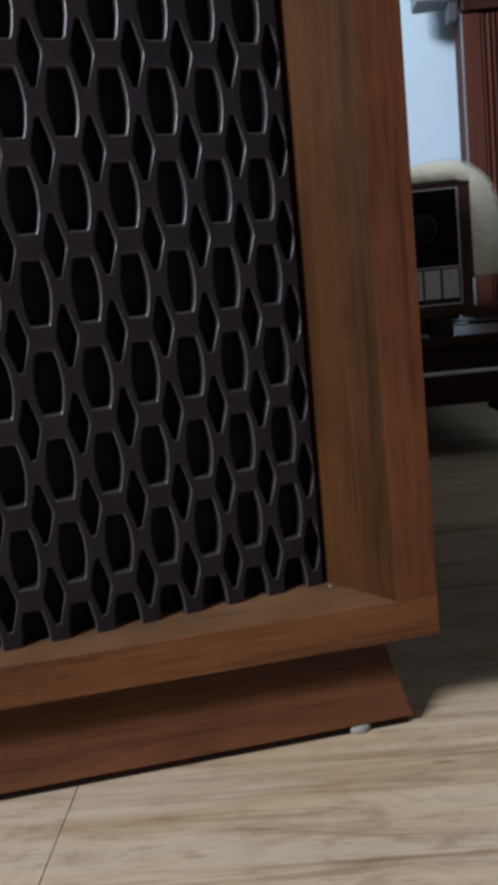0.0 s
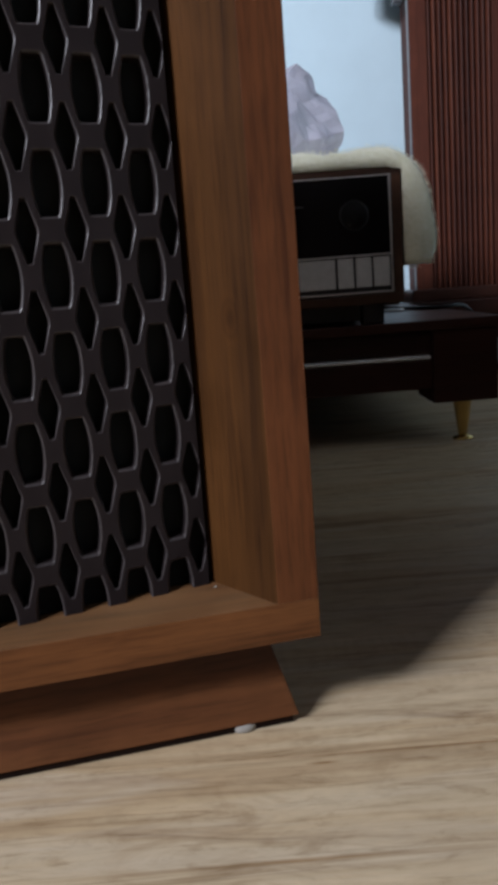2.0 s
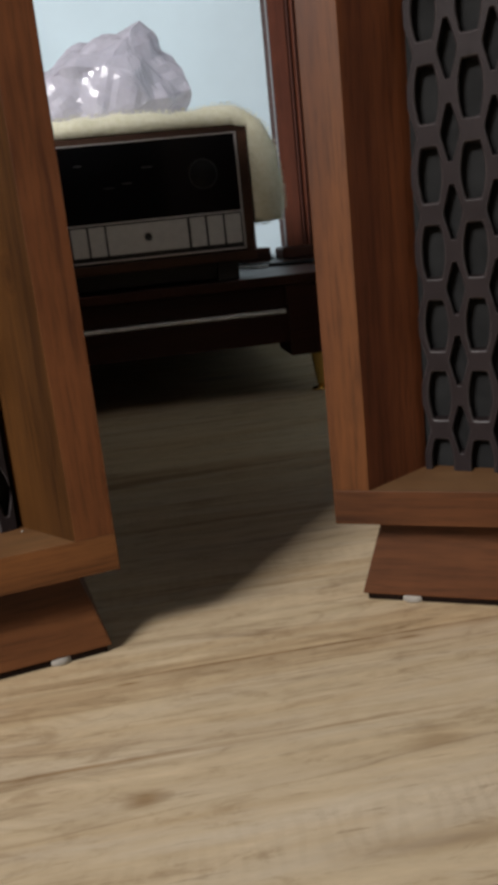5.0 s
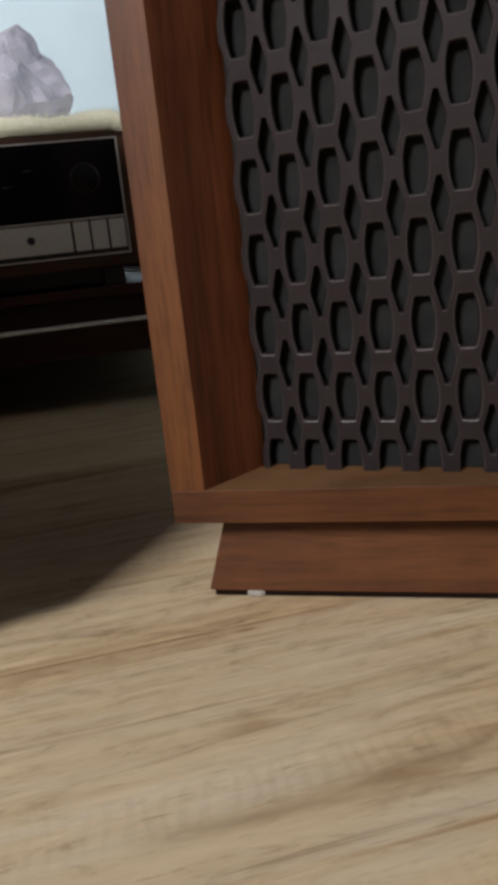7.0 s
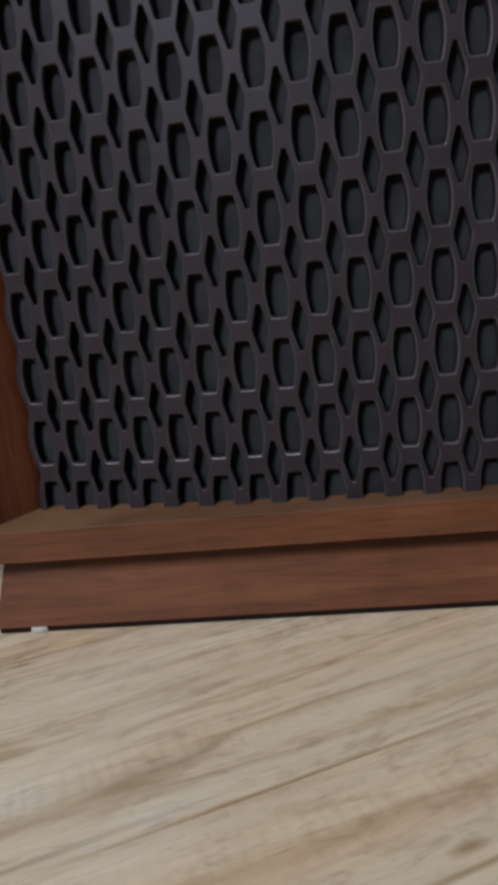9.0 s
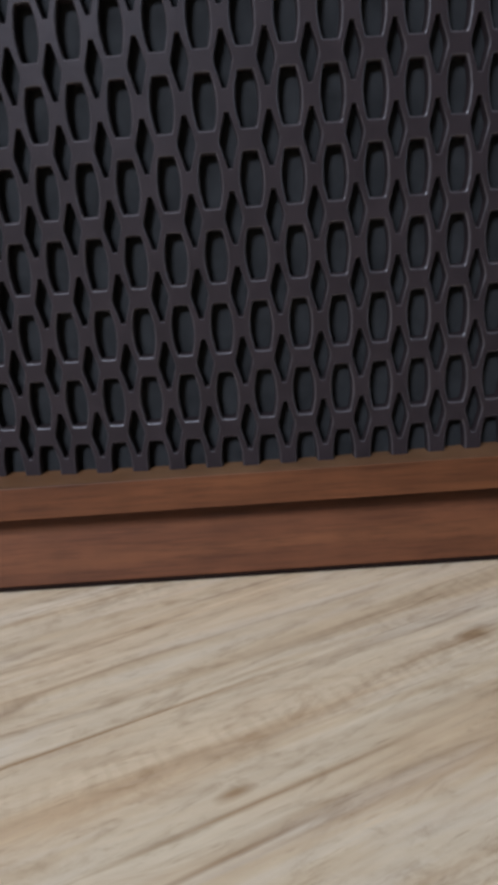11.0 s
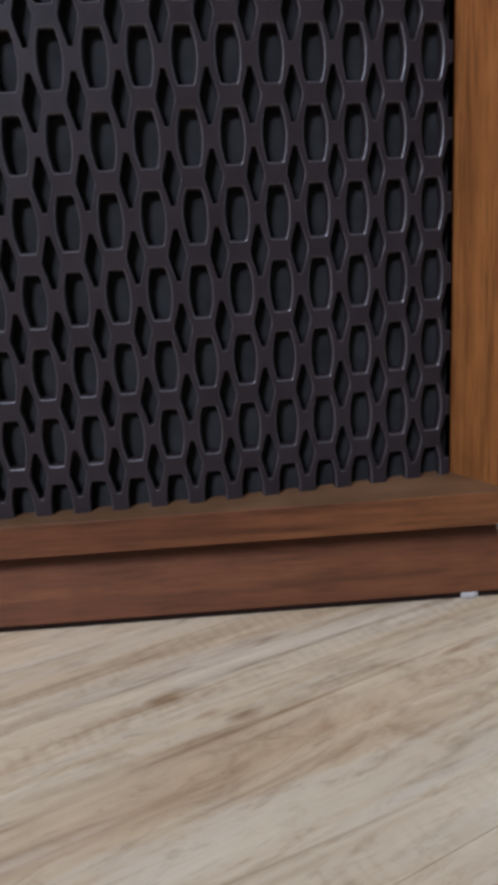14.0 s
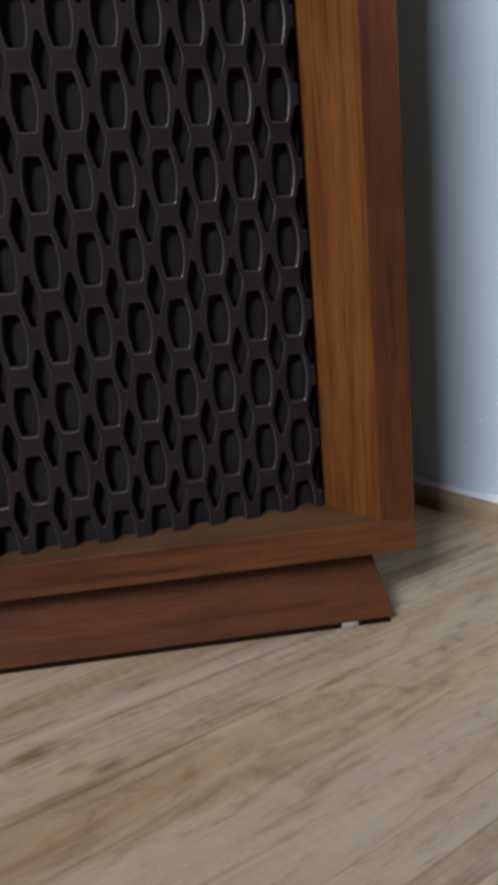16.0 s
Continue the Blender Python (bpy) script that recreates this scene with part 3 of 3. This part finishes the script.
def loudspeaker(m):
    sp = thing("loudspeaker", m, "vintage walnut floor loudspeaker with brown pierced lattice grille", "loudspeaker", "pair of loudspeakers")
    bk = 0.075
    z_in_top, z_mit_top = Z_TOP - 0.022, Z_TOP - 0.020
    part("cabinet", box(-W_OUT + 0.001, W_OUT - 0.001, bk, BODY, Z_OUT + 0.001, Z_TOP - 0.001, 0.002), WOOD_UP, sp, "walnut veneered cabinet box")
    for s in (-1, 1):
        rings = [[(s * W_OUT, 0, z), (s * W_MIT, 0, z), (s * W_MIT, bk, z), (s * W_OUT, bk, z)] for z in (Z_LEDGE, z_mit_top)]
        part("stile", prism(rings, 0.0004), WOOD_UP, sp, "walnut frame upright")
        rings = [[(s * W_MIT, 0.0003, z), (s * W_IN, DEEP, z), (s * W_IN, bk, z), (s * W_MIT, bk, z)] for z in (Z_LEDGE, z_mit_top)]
        part("reveal_board", prism(rings), WOOD_GOLD_BOARD if s > 0 else WOOD_RUSSET_LIT, sp, "splayed walnut reveal board")
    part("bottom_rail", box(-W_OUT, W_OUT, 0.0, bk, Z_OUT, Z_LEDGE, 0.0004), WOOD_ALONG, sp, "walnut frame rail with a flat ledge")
    part("top_rail", box(-W_OUT, W_OUT, 0.0, bk, z_mit_top, Z_TOP, 0.0004), WOOD_ALONG, sp, "walnut frame rail")
    me = lattice_mesh()
    ob = new("lattice", me)
    ob.parent = sp
    tagged(ob, "dark brown lattice grille of barrel and diamond openings")
    part("backing_cloth", sheet(LAT + 0.0006, -W_IN, W_IN, Z_LEDGE, z_mit_top, 40, 40), CLOTH, sp, "dark grey woven speaker cloth", True)
    # plinth: wider at its foot
    zb = 0.0046
    low = [(-0.3025, 0.024, zb), (0.3025, 0.024, zb), (0.3025, BODY - 0.02, zb), (-0.3025, BODY - 0.02, zb)]
    mid = [(-0.2898, 0.0294, 0.049), (0.2898, 0.0294, 0.049), (0.2898, BODY - 0.026, 0.049), (-0.2898, BODY - 0.026, 0.049)]
    high = [(-0.287, 0.031, Z_OUT), (0.287, 0.031, Z_OUT), (0.287, BODY - 0.03, Z_OUT), (-0.287, BODY - 0.03, Z_OUT)]
    # added dark strip stands in for the contact shadow below the plinth
    part("base_board", box(-0.2995, 0.2995, 0.0258, BODY - 0.025, 0.0006, zb), MATT_DARK, sp, "added dark strip standing for the shadow under the plinth")
    part("plinth", prism([low, mid, high], 0.0008), WOOD_PLINTH, sp, "flared reddish walnut plinth")
    for x in (-0.2735, 0.2735):
        for y in (0.0315, BODY - 0.045):
            pad = part("foot_pad", turned([(0.0072, 0.0), (0.0080, 0.0010), (0.0078, 0.0036), (0.007, 0.0045)]), PAD_WHITE, sp, "small white felt foot pad", True)
            pad.location = (x, y, 0)
    return sp


right_speaker = loudspeaker(pose(0.2500, -0.099, 0))
Y1 = 39.5
turn1 = pose(0, 0, 0, 0, 0, Y1)
foot = Vector((-0.178, -0.156, 0)) - turn1 @ Vector((0.3025, 0.024, 0))
left_speaker = copy_thing(right_speaker, Matrix.Translation(foot) @ turn1)
for ob in left_speaker.children:
    if ob.name.startswith("lattice"):
        ob.data = lattice_mesh(-0.0035, 0.0018, 0.972)
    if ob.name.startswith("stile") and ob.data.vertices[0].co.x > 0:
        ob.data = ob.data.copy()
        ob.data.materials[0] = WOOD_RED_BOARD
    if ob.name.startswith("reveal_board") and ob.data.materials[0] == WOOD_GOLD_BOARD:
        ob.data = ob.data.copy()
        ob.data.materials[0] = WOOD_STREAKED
speck = part("paint_speck", turned([(0.0007, 0.0), (0.0008, 0.0003), (0.0003, 0.0007)], 10), PAD_WHITE, left_speaker, "tiny white paint speck on the ledge")
speck.location = (0.2660, 0.0345, Z_LEDGE)


# ---- low bench ----
def bench():
    b = thing("low_bench", ROOM @ pose(0, 0, 0), "low dark-stained wooden bench on tapered brass legs", "bench")
    u0, u1, v0, v1 = -0.72, 0.095, 0.588, 1.316
    part("top", box(u0, u1, v0 - 0.004, v1, 0.150, 0.163, 0.002), WOOD_DARK, b)
    part("back_ledge", box(u0, u1, 1.2, v1, 0.163, 0.190, 0.003), WOOD_DARK, b, "raised dark wooden ledge along the back")
    part("upper_apron", box(u0 + 0.08, 0.006, v0 + 0.004, v0 + 0.022, 0.120, 0.150, 0.001), WOOD_DARK, b)
    part("lower_rail", box(u0 + 0.08, 0.006, v0 + 0.004, v0 + 0.022, 0.074, 0.112, 0.001), WOOD_DARK, b)
    # unseen rails at back and ends, added to block light below the bench
    for z0, z1 in ((0.120, 0.150), (0.074, 0.112)):
        part("back_rail", box(u0 + 0.086, 0.006, v1 - 0.024, v1 - 0.006, z0, z1, 0.001), WOOD_DARK, b)
        for u in (u0 + 0.006, 0.068):
            part("end_rail", box(u, u + 0.018, v0 + 0.09, v1 - 0.092, z0, z1, 0.001), WOOD_DARK, b)
    for u in (u0 + 0.002, 0.006):
        for v in (v0, v1 - 0.092):
            part("corner_block", box(u, u + 0.084, v, v + 0.09, 0.055, 0.150, 0.002), WOOD_DARK, b)
            leg = part("leg", turned([(0.0045, 0.004), (0.006, 0.008), (0.0068, 0.014), (0.0125, 0.0545), (0.0125, 0.056)]), BRASS, b, "tapered polished brass leg", True)
            leg.location = (u + 0.044, v + 0.028, 0)
            disc = part("glide", turned([(0.013, 0.0), (0.0145, 0.0015), (0.012, 0.0035), (0.005, 0.0048)]), BRASS, leg, "round brass glide", True)
    return b


bench()


# ---- amplifier ----
def amplifier():
    a = thing("amplifier", ROOM @ pose(-0.028, 0.585, 0.163), "vintage amplifier with black panel in a dark wooden case", "amplifier")
    # local: x to the left is negative from the case's right edge, z from the bench top
    w, d, z0, z1 = -0.45, 0.30, 0.025, 0.190
    t = 0.012
    part("case_bottom", box(w, 0, 0.0, d, z0, z0 + t, 0.001), WOOD_AMP, a)
    part("case_top", box(w, 0, 0.0, d, z1 - t + 0.004, z1, 0.001), WOOD_AMP, a)
    for x in (w, -t):
        part("case_side", box(x, x + t, 0.0, d, z0 + t, z1 - t + 0.004, 0.0008), WOOD_AMP, a)
    part("back_panel", box(w + t, -t, d - 0.004, d - 0.002, z0 + t, z1 - t), BLACK, a)
    l, r = w + t + 0.001, -t - 0.001
    part("display_panel", box(l + 0.002, r - 0.002, 0.004, 0.008, 0.087, 0.181), BLACK_GLASS, a, "glossy black display panel")
    part("control_strip", box(l + 0.002, r - 0.002, 0.004, 0.008, 0.042, 0.086), BLACK, a, "black recessed control strip")
    for zz in (0.0395, 0.0855, 0.1805):
        part("trim_bar", box(l, r, 0.0005, 0.005, zz, zz + 0.0022, 0.0004), TRIM_METAL, a, "thin silver trim bar")
    for x in (l, r - 0.0022):
        part("trim_bar", box(x, x + 0.0022, 0.0005, 0.005, 0.0418, 0.1804, 0.0004), TRIM_METAL, a, "thin silver trim bar")
    for x0, x1 in ((-0.1885, -0.086),):
        part("plate", box(x0, x1, 0.001, 0.006, 0.0475, 0.0838, 0.0005), SILVER, a, "wide brushed silver plate")
    jk = turned([(0.0048, 0.0), (0.0048, 0.0012), (0.0032, 0.0014), (0.003, 0.0004)], 20)
    bmesh.ops.rotate(jk, verts=jk.verts, matrix=Matrix.Rotation(radians(90), 3, "X"))
    o = part("socket", jk, BLACK, a, "round black headphone socket", True)
    o.location = (-0.137, 0.0012, 0.066)
    for x0, x1, dz in ((-0.0835, -0.0625, 0), (-0.061, -0.0395, 0), (-0.038, -0.0165, 0), (-0.2115, -0.1905, 0), (-0.234, -0.213, 0),
                       (-0.2565, -0.2355, 0), (-0.279, -0.258, 0), (-0.36, -0.281, 0), (-0.384, -0.362, 0), (-0.408, -0.386, 0), (-0.432, -0.410, 0)):
        part("push_button", box(x0 + 0.0007, x1 - 0.0006, 0.0005 if round(x0 * 1e4) % 2 else 0.0015, 0.006, 0.0475, 0.0838, 0.0006), SILVER, a, "flat silver push button")
    for x in (-0.062, -0.372):
        kb = turned([(0.0195, 0.0), (0.0193, 0.0012), (0.0185, 0.0016), (0.0175, 0.0030), (0.0165, 0.0034), (0.004, 0.0034)], 40)
        bmesh.ops.rotate(kb, verts=kb.verts, matrix=Matrix.Rotation(radians(90), 3, "X"))
        k = part("knob", kb, BLACK_KNOB, a, "large black tuning knob", True)
        k.location, k.scale = (x + 0.003, 0.004, 0.1355), (0.92, 1, 0.92)
        rg = turned([(0.0198, 0.0), (0.0200, 0.0006), (0.0192, 0.0006), (0.0190, 0.0)], 40)
        bmesh.ops.rotate(rg, verts=rg.verts, matrix=Matrix.Rotation(radians(90), 3, "X"))
        part("knob_ring", rg, GREY_MARK, k, "thin grey ring", True).location = (0, -0.0018, 0)
    for x, z, sx, sz in ((-0.128, 0.150, 0.014, 0.0016), (-0.155, 0.133, 0.013, 0.0014), (-0.178, 0.129, 0.013, 0.0014), (-0.213, 0.158, 0.010, 0.0016)):
        part("panel_mark", box(x - sx / 2, x + sx / 2, 0.0034, 0.0041, z - sz / 2, z + sz / 2), GREY_MARK, a, "faint grey panel mark")
    part("chassis_pan", box(w + 0.03, -0.048, 0.035, d - 0.01, 0.004, z0, 0.001), BLACK, a, "black metal chassis pan underneath")
    for x in (w + 0.045, -0.0385):
        for y in (0.012, d - 0.05):
            part("foot", box(x - 0.014, x + 0.014, y, y + 0.028, 0.0, z0 + 0.0005, 0.002), BLACK, a, "short black foot")
    return a


amplifier()


# ---- fleece blanket over the amplifier ----
def blanket():
    zt = 0.163 + 0.190
    prof = [(-0.46, zt + 0.001)]
    prof += [(-0.44 + 0.392 * i / 40, zt + 0.0008) for i in range(41)]
    for i in range(1, 29):
        f = i / 28
        prof.append((-0.048 + 0.043 * math.sin(min(1, f * 1.15) * 1.57), zt + 0.0008 - 0.119 * f ** 1.75))
    nv = 60
    bm = bmesh.new()
    rows_in, rows_out = [], []
    for j in range(nv + 1):
        f = j / nv
        ri, ro = [], []
        for i, (u, z) in enumerate(prof):
            a, b = prof[max(i - 1, 0)], prof[min(i + 1, len(prof) - 1)]
            t = Vector((b[0] - a[0], b[1] - a[1])).normalized()
            nx, nz = -t.y, t.x
            lump = noise.noise((u * 14, f * 4, z * 14)) * 0.004 + noise.noise((u * 75, f * 24, z * 75)) * 0.0042
            th = 0.024 + lump - 0.008 * min(1, max(0, zt - 0.02 - z) / 0.05)
            if f < 0.06 or f > 0.94:
                e = min(f, 1 - f) / 0.06
                th *= 0.72 + 0.28 * math.sqrt(e)
            if i > len(prof) - 4:
                th *= 0.55 + 0.15 * (len(prof) - 1 - i)
            v = 0.583 + 0.30 * f + 0.003 * noise.noise((u * 20, z * 20, 4))
            hang = max(0, zt - 0.02 - z)
            uu = u + hang * 0.06 * math.sin(f * 7 + 0.6)
            ri.append(bm.verts.new((max(uu - 0.024, -0.0265) if z < zt - 0.002 else uu, v, z)))
            ro.append(bm.verts.new((uu + nx * th, v - (0.004 if j == 0 else 0), z + nz * th)))
        rows_in.append(ri)
        rows_out.append(ro)
    n = len(prof)
    for j in range(nv):
        for i in range(n - 1):
            bm.faces.new((rows_out[j][i], rows_out[j][i + 1], rows_out[j + 1][i + 1], rows_out[j + 1][i]))
            bm.faces.new((rows_in[j][i], rows_in[j + 1][i], rows_in[j + 1][i + 1], rows_in[j][i + 1]))
        for i in (0, n - 1):
            bm.faces.new((rows_in[j][i], rows_out[j][i], rows_out[j + 1][i], rows_in[j + 1][i]))
    for j in (0, nv):
        for i in range(n - 1):
            bm.faces.new((rows_in[j][i], rows_in[j][i + 1], rows_out[j][i + 1], rows_out[j][i]))
    bmesh.ops.recalc_face_normals(bm, faces=bm.faces[:])
    # short pile
    bm.normal_update()
    rng = random.Random(11)
    spots = [(f.calc_center_median(), f.normal.copy(), f.calc_area()) for f in bm.faces]
    pile = bmesh.new()
    for c, nrm, area in spots:
        if c.y > 0.75 or c.x < -0.3 or (nrm.z < -0.2 and c.z > zt - 0.01) or (nrm.x < -0.5 and c.z < zt):
            continue
        for k in range(9):
            p = c + Vector((rng.uniform(-1, 1), rng.uniform(-1, 1), rng.uniform(-1, 1))) * 0.004
            d = (nrm + Vector((rng.uniform(-1, 1), rng.uniform(-1, 1), rng.uniform(-1, 1))) * 0.8).normalized() * rng.uniform(0.0014, 0.0034)
            s = d.orthogonal().normalized() * 0.0004
            pile.faces.new((pile.verts.new(p - s), pile.verts.new(p + s), pile.verts.new(p + d)))
    th = thing("blanket", ROOM, "thick cream fleece blanket draped over the amplifier", "blanket")
    part("fleece", bm, FLEECE, th, smooth=True)
    tagged(part("pile", pile, FLEECE, th), "short woolly pile", kind="stuff")


blanket()


# ---- plastic bag on the blanket ----
def crumpled(seed, sx, sy, sz, count):
    """A lump of stiff film: broad facets, sharp creases, a flat foot."""
    rng = random.Random(seed)
    bm = bmesh.new()
    for i in range(count):
        a, zz = rng.uniform(0, 2 * math.pi), rng.uniform(-0.6, 1)
        r = math.sqrt(max(0, 1 - zz * zz)) * rng.uniform(0.84, 1.06)
        x, y = r * math.cos(a), r * math.sin(a)
        hump = 1 + 0.50 * math.exp(-((x - 0.48) / 0.5) ** 2) - 0.25 * max(0, -x)
        bm.verts.new((x * sx, y * sy, max(0.001, 0.44 * sz + zz * sz * hump)))
    bmesh.ops.convex_hull(bm, input=bm.verts[:])
    bmesh.ops.delete(bm, geom=[v for v in bm.verts if not v.link_faces], context="VERTS")
    bmesh.ops.subdivide_edges(bm, edges=bm.edges[:], cuts=8, use_grid_fill=True)
    bmesh.ops.triangulate(bm, faces=bm.faces[:])
    bm.normal_update()
    for v in bm.verts:
        p = v.co * 12 + Vector((seed, 0, 0))
        d = noise.voronoi(p + Vector((2, 5, 1)))[0]
        e = noise.voronoi(p * 2.4 + Vector((7, 1, 4)))[0]
        push = 0.022 * (min(d[1] - d[0], 0.6) - 0.3) + 0.0065 * (min(e[1] - e[0], 0.5) - 0.25) + 0.005 * noise.noise(p * 0.8)
        v.co += v.normal * push
        v.co.z = max(v.co.z, 0.0005)
    return bm


def plastic_bag():
    bag = thing("plastic_bag", ROOM @ pose(-0.202, 0.68, 0.374), "crumpled translucent plastic bag lying on the cream blanket", "plastic bag")
    part("body", crumpled(21, 0.118, 0.085, 0.073, 44), PLASTIC_BAG, bag)
    part("side_bulge", crumpled(8, 0.075, 0.06, 0.060, 30), PLASTIC_BAG, bag, "lower bulge of the crumpled film").location = (-0.155, 0.005, 0)


plastic_bag()


# ---- fluted cabinet on a dark platform, with a grey box on top ----
def fluted_cabinet():
    c = thing("fluted_cabinet", ROOM @ pose(0.131, 1.2, 0.163), "red-brown wooden cabinet with vertically fluted front", "cabinet")
    w, h, d = 0.187, 0.573, 0.075
    part("carcass", box(0.001, w - 0.001, 0.012, d, 0.024, h, 0.001), WOOD_RED, c)
    part("stile", box(0, 0.033, 0, 0.012, 0.024, h, 0.001), WOOD_RED, c)
    part("stile", box(w - 0.028, w, 0, 0.012, 0.024, h, 0.001), WOOD_RED, c)
    n = 12
    pitch = (w - 0.061) / n
    for i in range(n):
        x = 0.033 + pitch * (i + 0.5)
        ring = [(x - pitch / 2 + 0.0004, 0.011), (x - pitch * 0.33, 0.0065), (x - pitch * 0.18, 0.0025), (x, 0.0012), (x + pitch * 0.18, 0.0025), (x + pitch * 0.33, 0.0065), (x + pitch / 2 - 0.0004, 0.011)]
        part("flute", prism([[(a, b, z) for a, b in ring] for z in (0.024, h - 0.004)]), WOOD_RED, c)
    part("base_moulding", box(-0.014, w + 0.018, -0.018, d, 0.0, 0.024, 0.004), WOOD_DARK, c, "dark wooden base moulding")
    part("top_moulding", box(-0.004, w + 0.006, -0.012, d, h, h + 0.021, 0.003), WOOD_DARK, c, "dark projecting strip across the top")
    part("edge_strip", box(-0.0025, -0.0005, 0.003, 0.010, 0.024, h), GREY_BOX, c, "thin pale edge strip")
    return c


fluted_cabinet()
pf = thing("platform", ROOM, "low dark wooden platform on legs under the fluted cabinet", "platform")
part("top", box(0.0965, 0.60, 1.14, 1.31, 0.135, 0.163, 0.003), WOOD_DARK, pf)
part("front_panel", box(0.10, 0.59, 1.16, 1.178, 0.082, 0.135, 0.001), WOOD_DARK, pf)
for u in (0.10, 0.572):
    part("side_panel", box(u, u + 0.018, 1.178, 1.30, 0.082, 0.135, 0.001), WOOD_DARK, pf)
    for v in (1.165, 1.28):
        part("leg", box(u, u + 0.02, v, v + 0.02, 0.0, 0.082, 0.002), WOOD_DARK, pf)

gb = thing("grey_box", ROOM @ pose(0, 1.19, 0.757), "shallow grey enamelled box standing on the fluted cabinet", "box")
part("housing", box(0.043, 0.36, 0.0, 0.055, 0.004, 0.16, 0.003), GREY_BOX, gb)
part("bottom_edge", box(0.045, 0.358, 0.002, 0.053, 0.0, 0.0045), DARK_GREY, gb, "dark lower edge")
part("bracket", prism([[(0.104, y, 0.001), (0.122, y, 0.001), (0.119, y, -0.034), (0.102, y, -0.035)] for y in (0.006, 0.03)], 0.002), DARK_GREY, gb, "dark grey hanging bracket")

# ---- cables ----
def cable(name, pts, r, mat, label):
    ob = tube(name, [tuple(uv(*p)) for p in pts], r, mat)
    return tagged(ob, label, "cable")


cable("power_cable", [(-0.06, 0.905, 0.178), (-0.01, 0.93, 0.170), (0.03, 0.90, 0.1665), (0.06, 0.85, 0.1665), (0.10, 0.83, 0.1665), (0.14, 0.90, 0.17), (0.2, 1.0, 0.12), (0.25, 1.05, 0.02)], 0.0032, CABLE_BLACK, "black power cable lying on the bench top")
cable("signal_cable", [(-0.05, 0.90, 0.176), (-0.02, 0.86, 0.1665), (0.01, 0.85, 0.1658), (0.03, 0.87, 0.1658)], 0.0026, CABLE_WHITE, "short white cable lying on the bench top")
# loose white cables, doubled to stand for pale light showing through the slot
cable("speaker_cable", [(-0.62, 0.5945, 0.1150), (-0.40, 0.5945, 0.1150), (-0.30, 0.5950, 0.1152), (-0.20, 0.5945, 0.1165), (-0.12, 0.5945, 0.1155), (-0.06, 0.5945, 0.1158), (0.004, 0.5945, 0.1150)], 0.0029, CABLE_WHITE, "white cable on the bench rail, also standing for light through the slot")
cable("speaker_cable", [(-0.30, 0.6015, 0.1150), (-0.20, 0.6010, 0.1150), (-0.12, 0.6010, 0.1172), (-0.085, 0.6010, 0.1165), (-0.04, 0.6012, 0.1172), (0.004, 0.6010, 0.1170)], 0.0028, CABLE_WHITE, "white cable on the bench rail, also standing for light through the slot")

# ---- window ----
side = thing("window_1", ROOM, "dark-framed window letting in daylight", "window")
side["kind"] = "structure"
for u0, u1, z0, z1 in ((SIDE_U0, SIDE_U1, SIDE_Z0, SIDE_Z0 + 0.05), (SIDE_U0, SIDE_U1, SIDE_Z1 - 0.05, SIDE_Z1),
                       (SIDE_U0, SIDE_U0 + 0.05, SIDE_Z0 + 0.05, SIDE_Z1 - 0.05), (SIDE_U1 - 0.05, SIDE_U1, SIDE_Z0 + 0.05, SIDE_Z1 - 0.05)):
    part("window_frame", box(u0, u1, V_SOUTH - 0.09, V_SOUTH - 0.04, z0, z1, 0.003), CEIL_PAINT, side)

# ---- floor planks ----
PW, PL = 0.185, 1.22
seam0 = -0.085
k0, k1 = math.floor((V_SOUTH - seam0) / PW), math.ceil((V_NORTH - seam0) / PW)


def plank_mesh(length, width):
    g, h = 0.00028, 0.009
    x, y = length / 2 - g, width / 2 - g
    return prism([[(-x, -y, z), (x, -y, z), (x, y, z), (-x, y, z)] for z in (-h, 0)])


shared = {}
for k in range(k0, k1):
    va, vb = max(seam0 + k * PW, V_SOUTH), min(seam0 + (k + 1) * PW, V_NORTH)
    start = {-1: -0.40, 0: -0.75, -2: -0.62, 1: -1.02, -3: -0.45, 2: -0.66}.get(k, -0.4 + 0.37 * k)
    for i in range(math.floor((U_WEST - start) / PL), math.ceil((U_EAST - start) / PL)):
        ua, ub = max(start + i * PL, U_WEST), min(start + (i + 1) * PL, U_EAST)
        if ub - ua < 0.01 or vb - va < 0.01:
            continue
        size = (round(ub - ua, 4), round(vb - va, 4))
        if size in shared:
            ob = new("plank", shared[size])
            ob.parent = floor
        else:
            ob = part("plank", plank_mesh(*size), LAMINATE, floor)
            shared[size] = ob.data
        ob.location = ((ua + ub) / 2, (va + vb) / 2, 0)
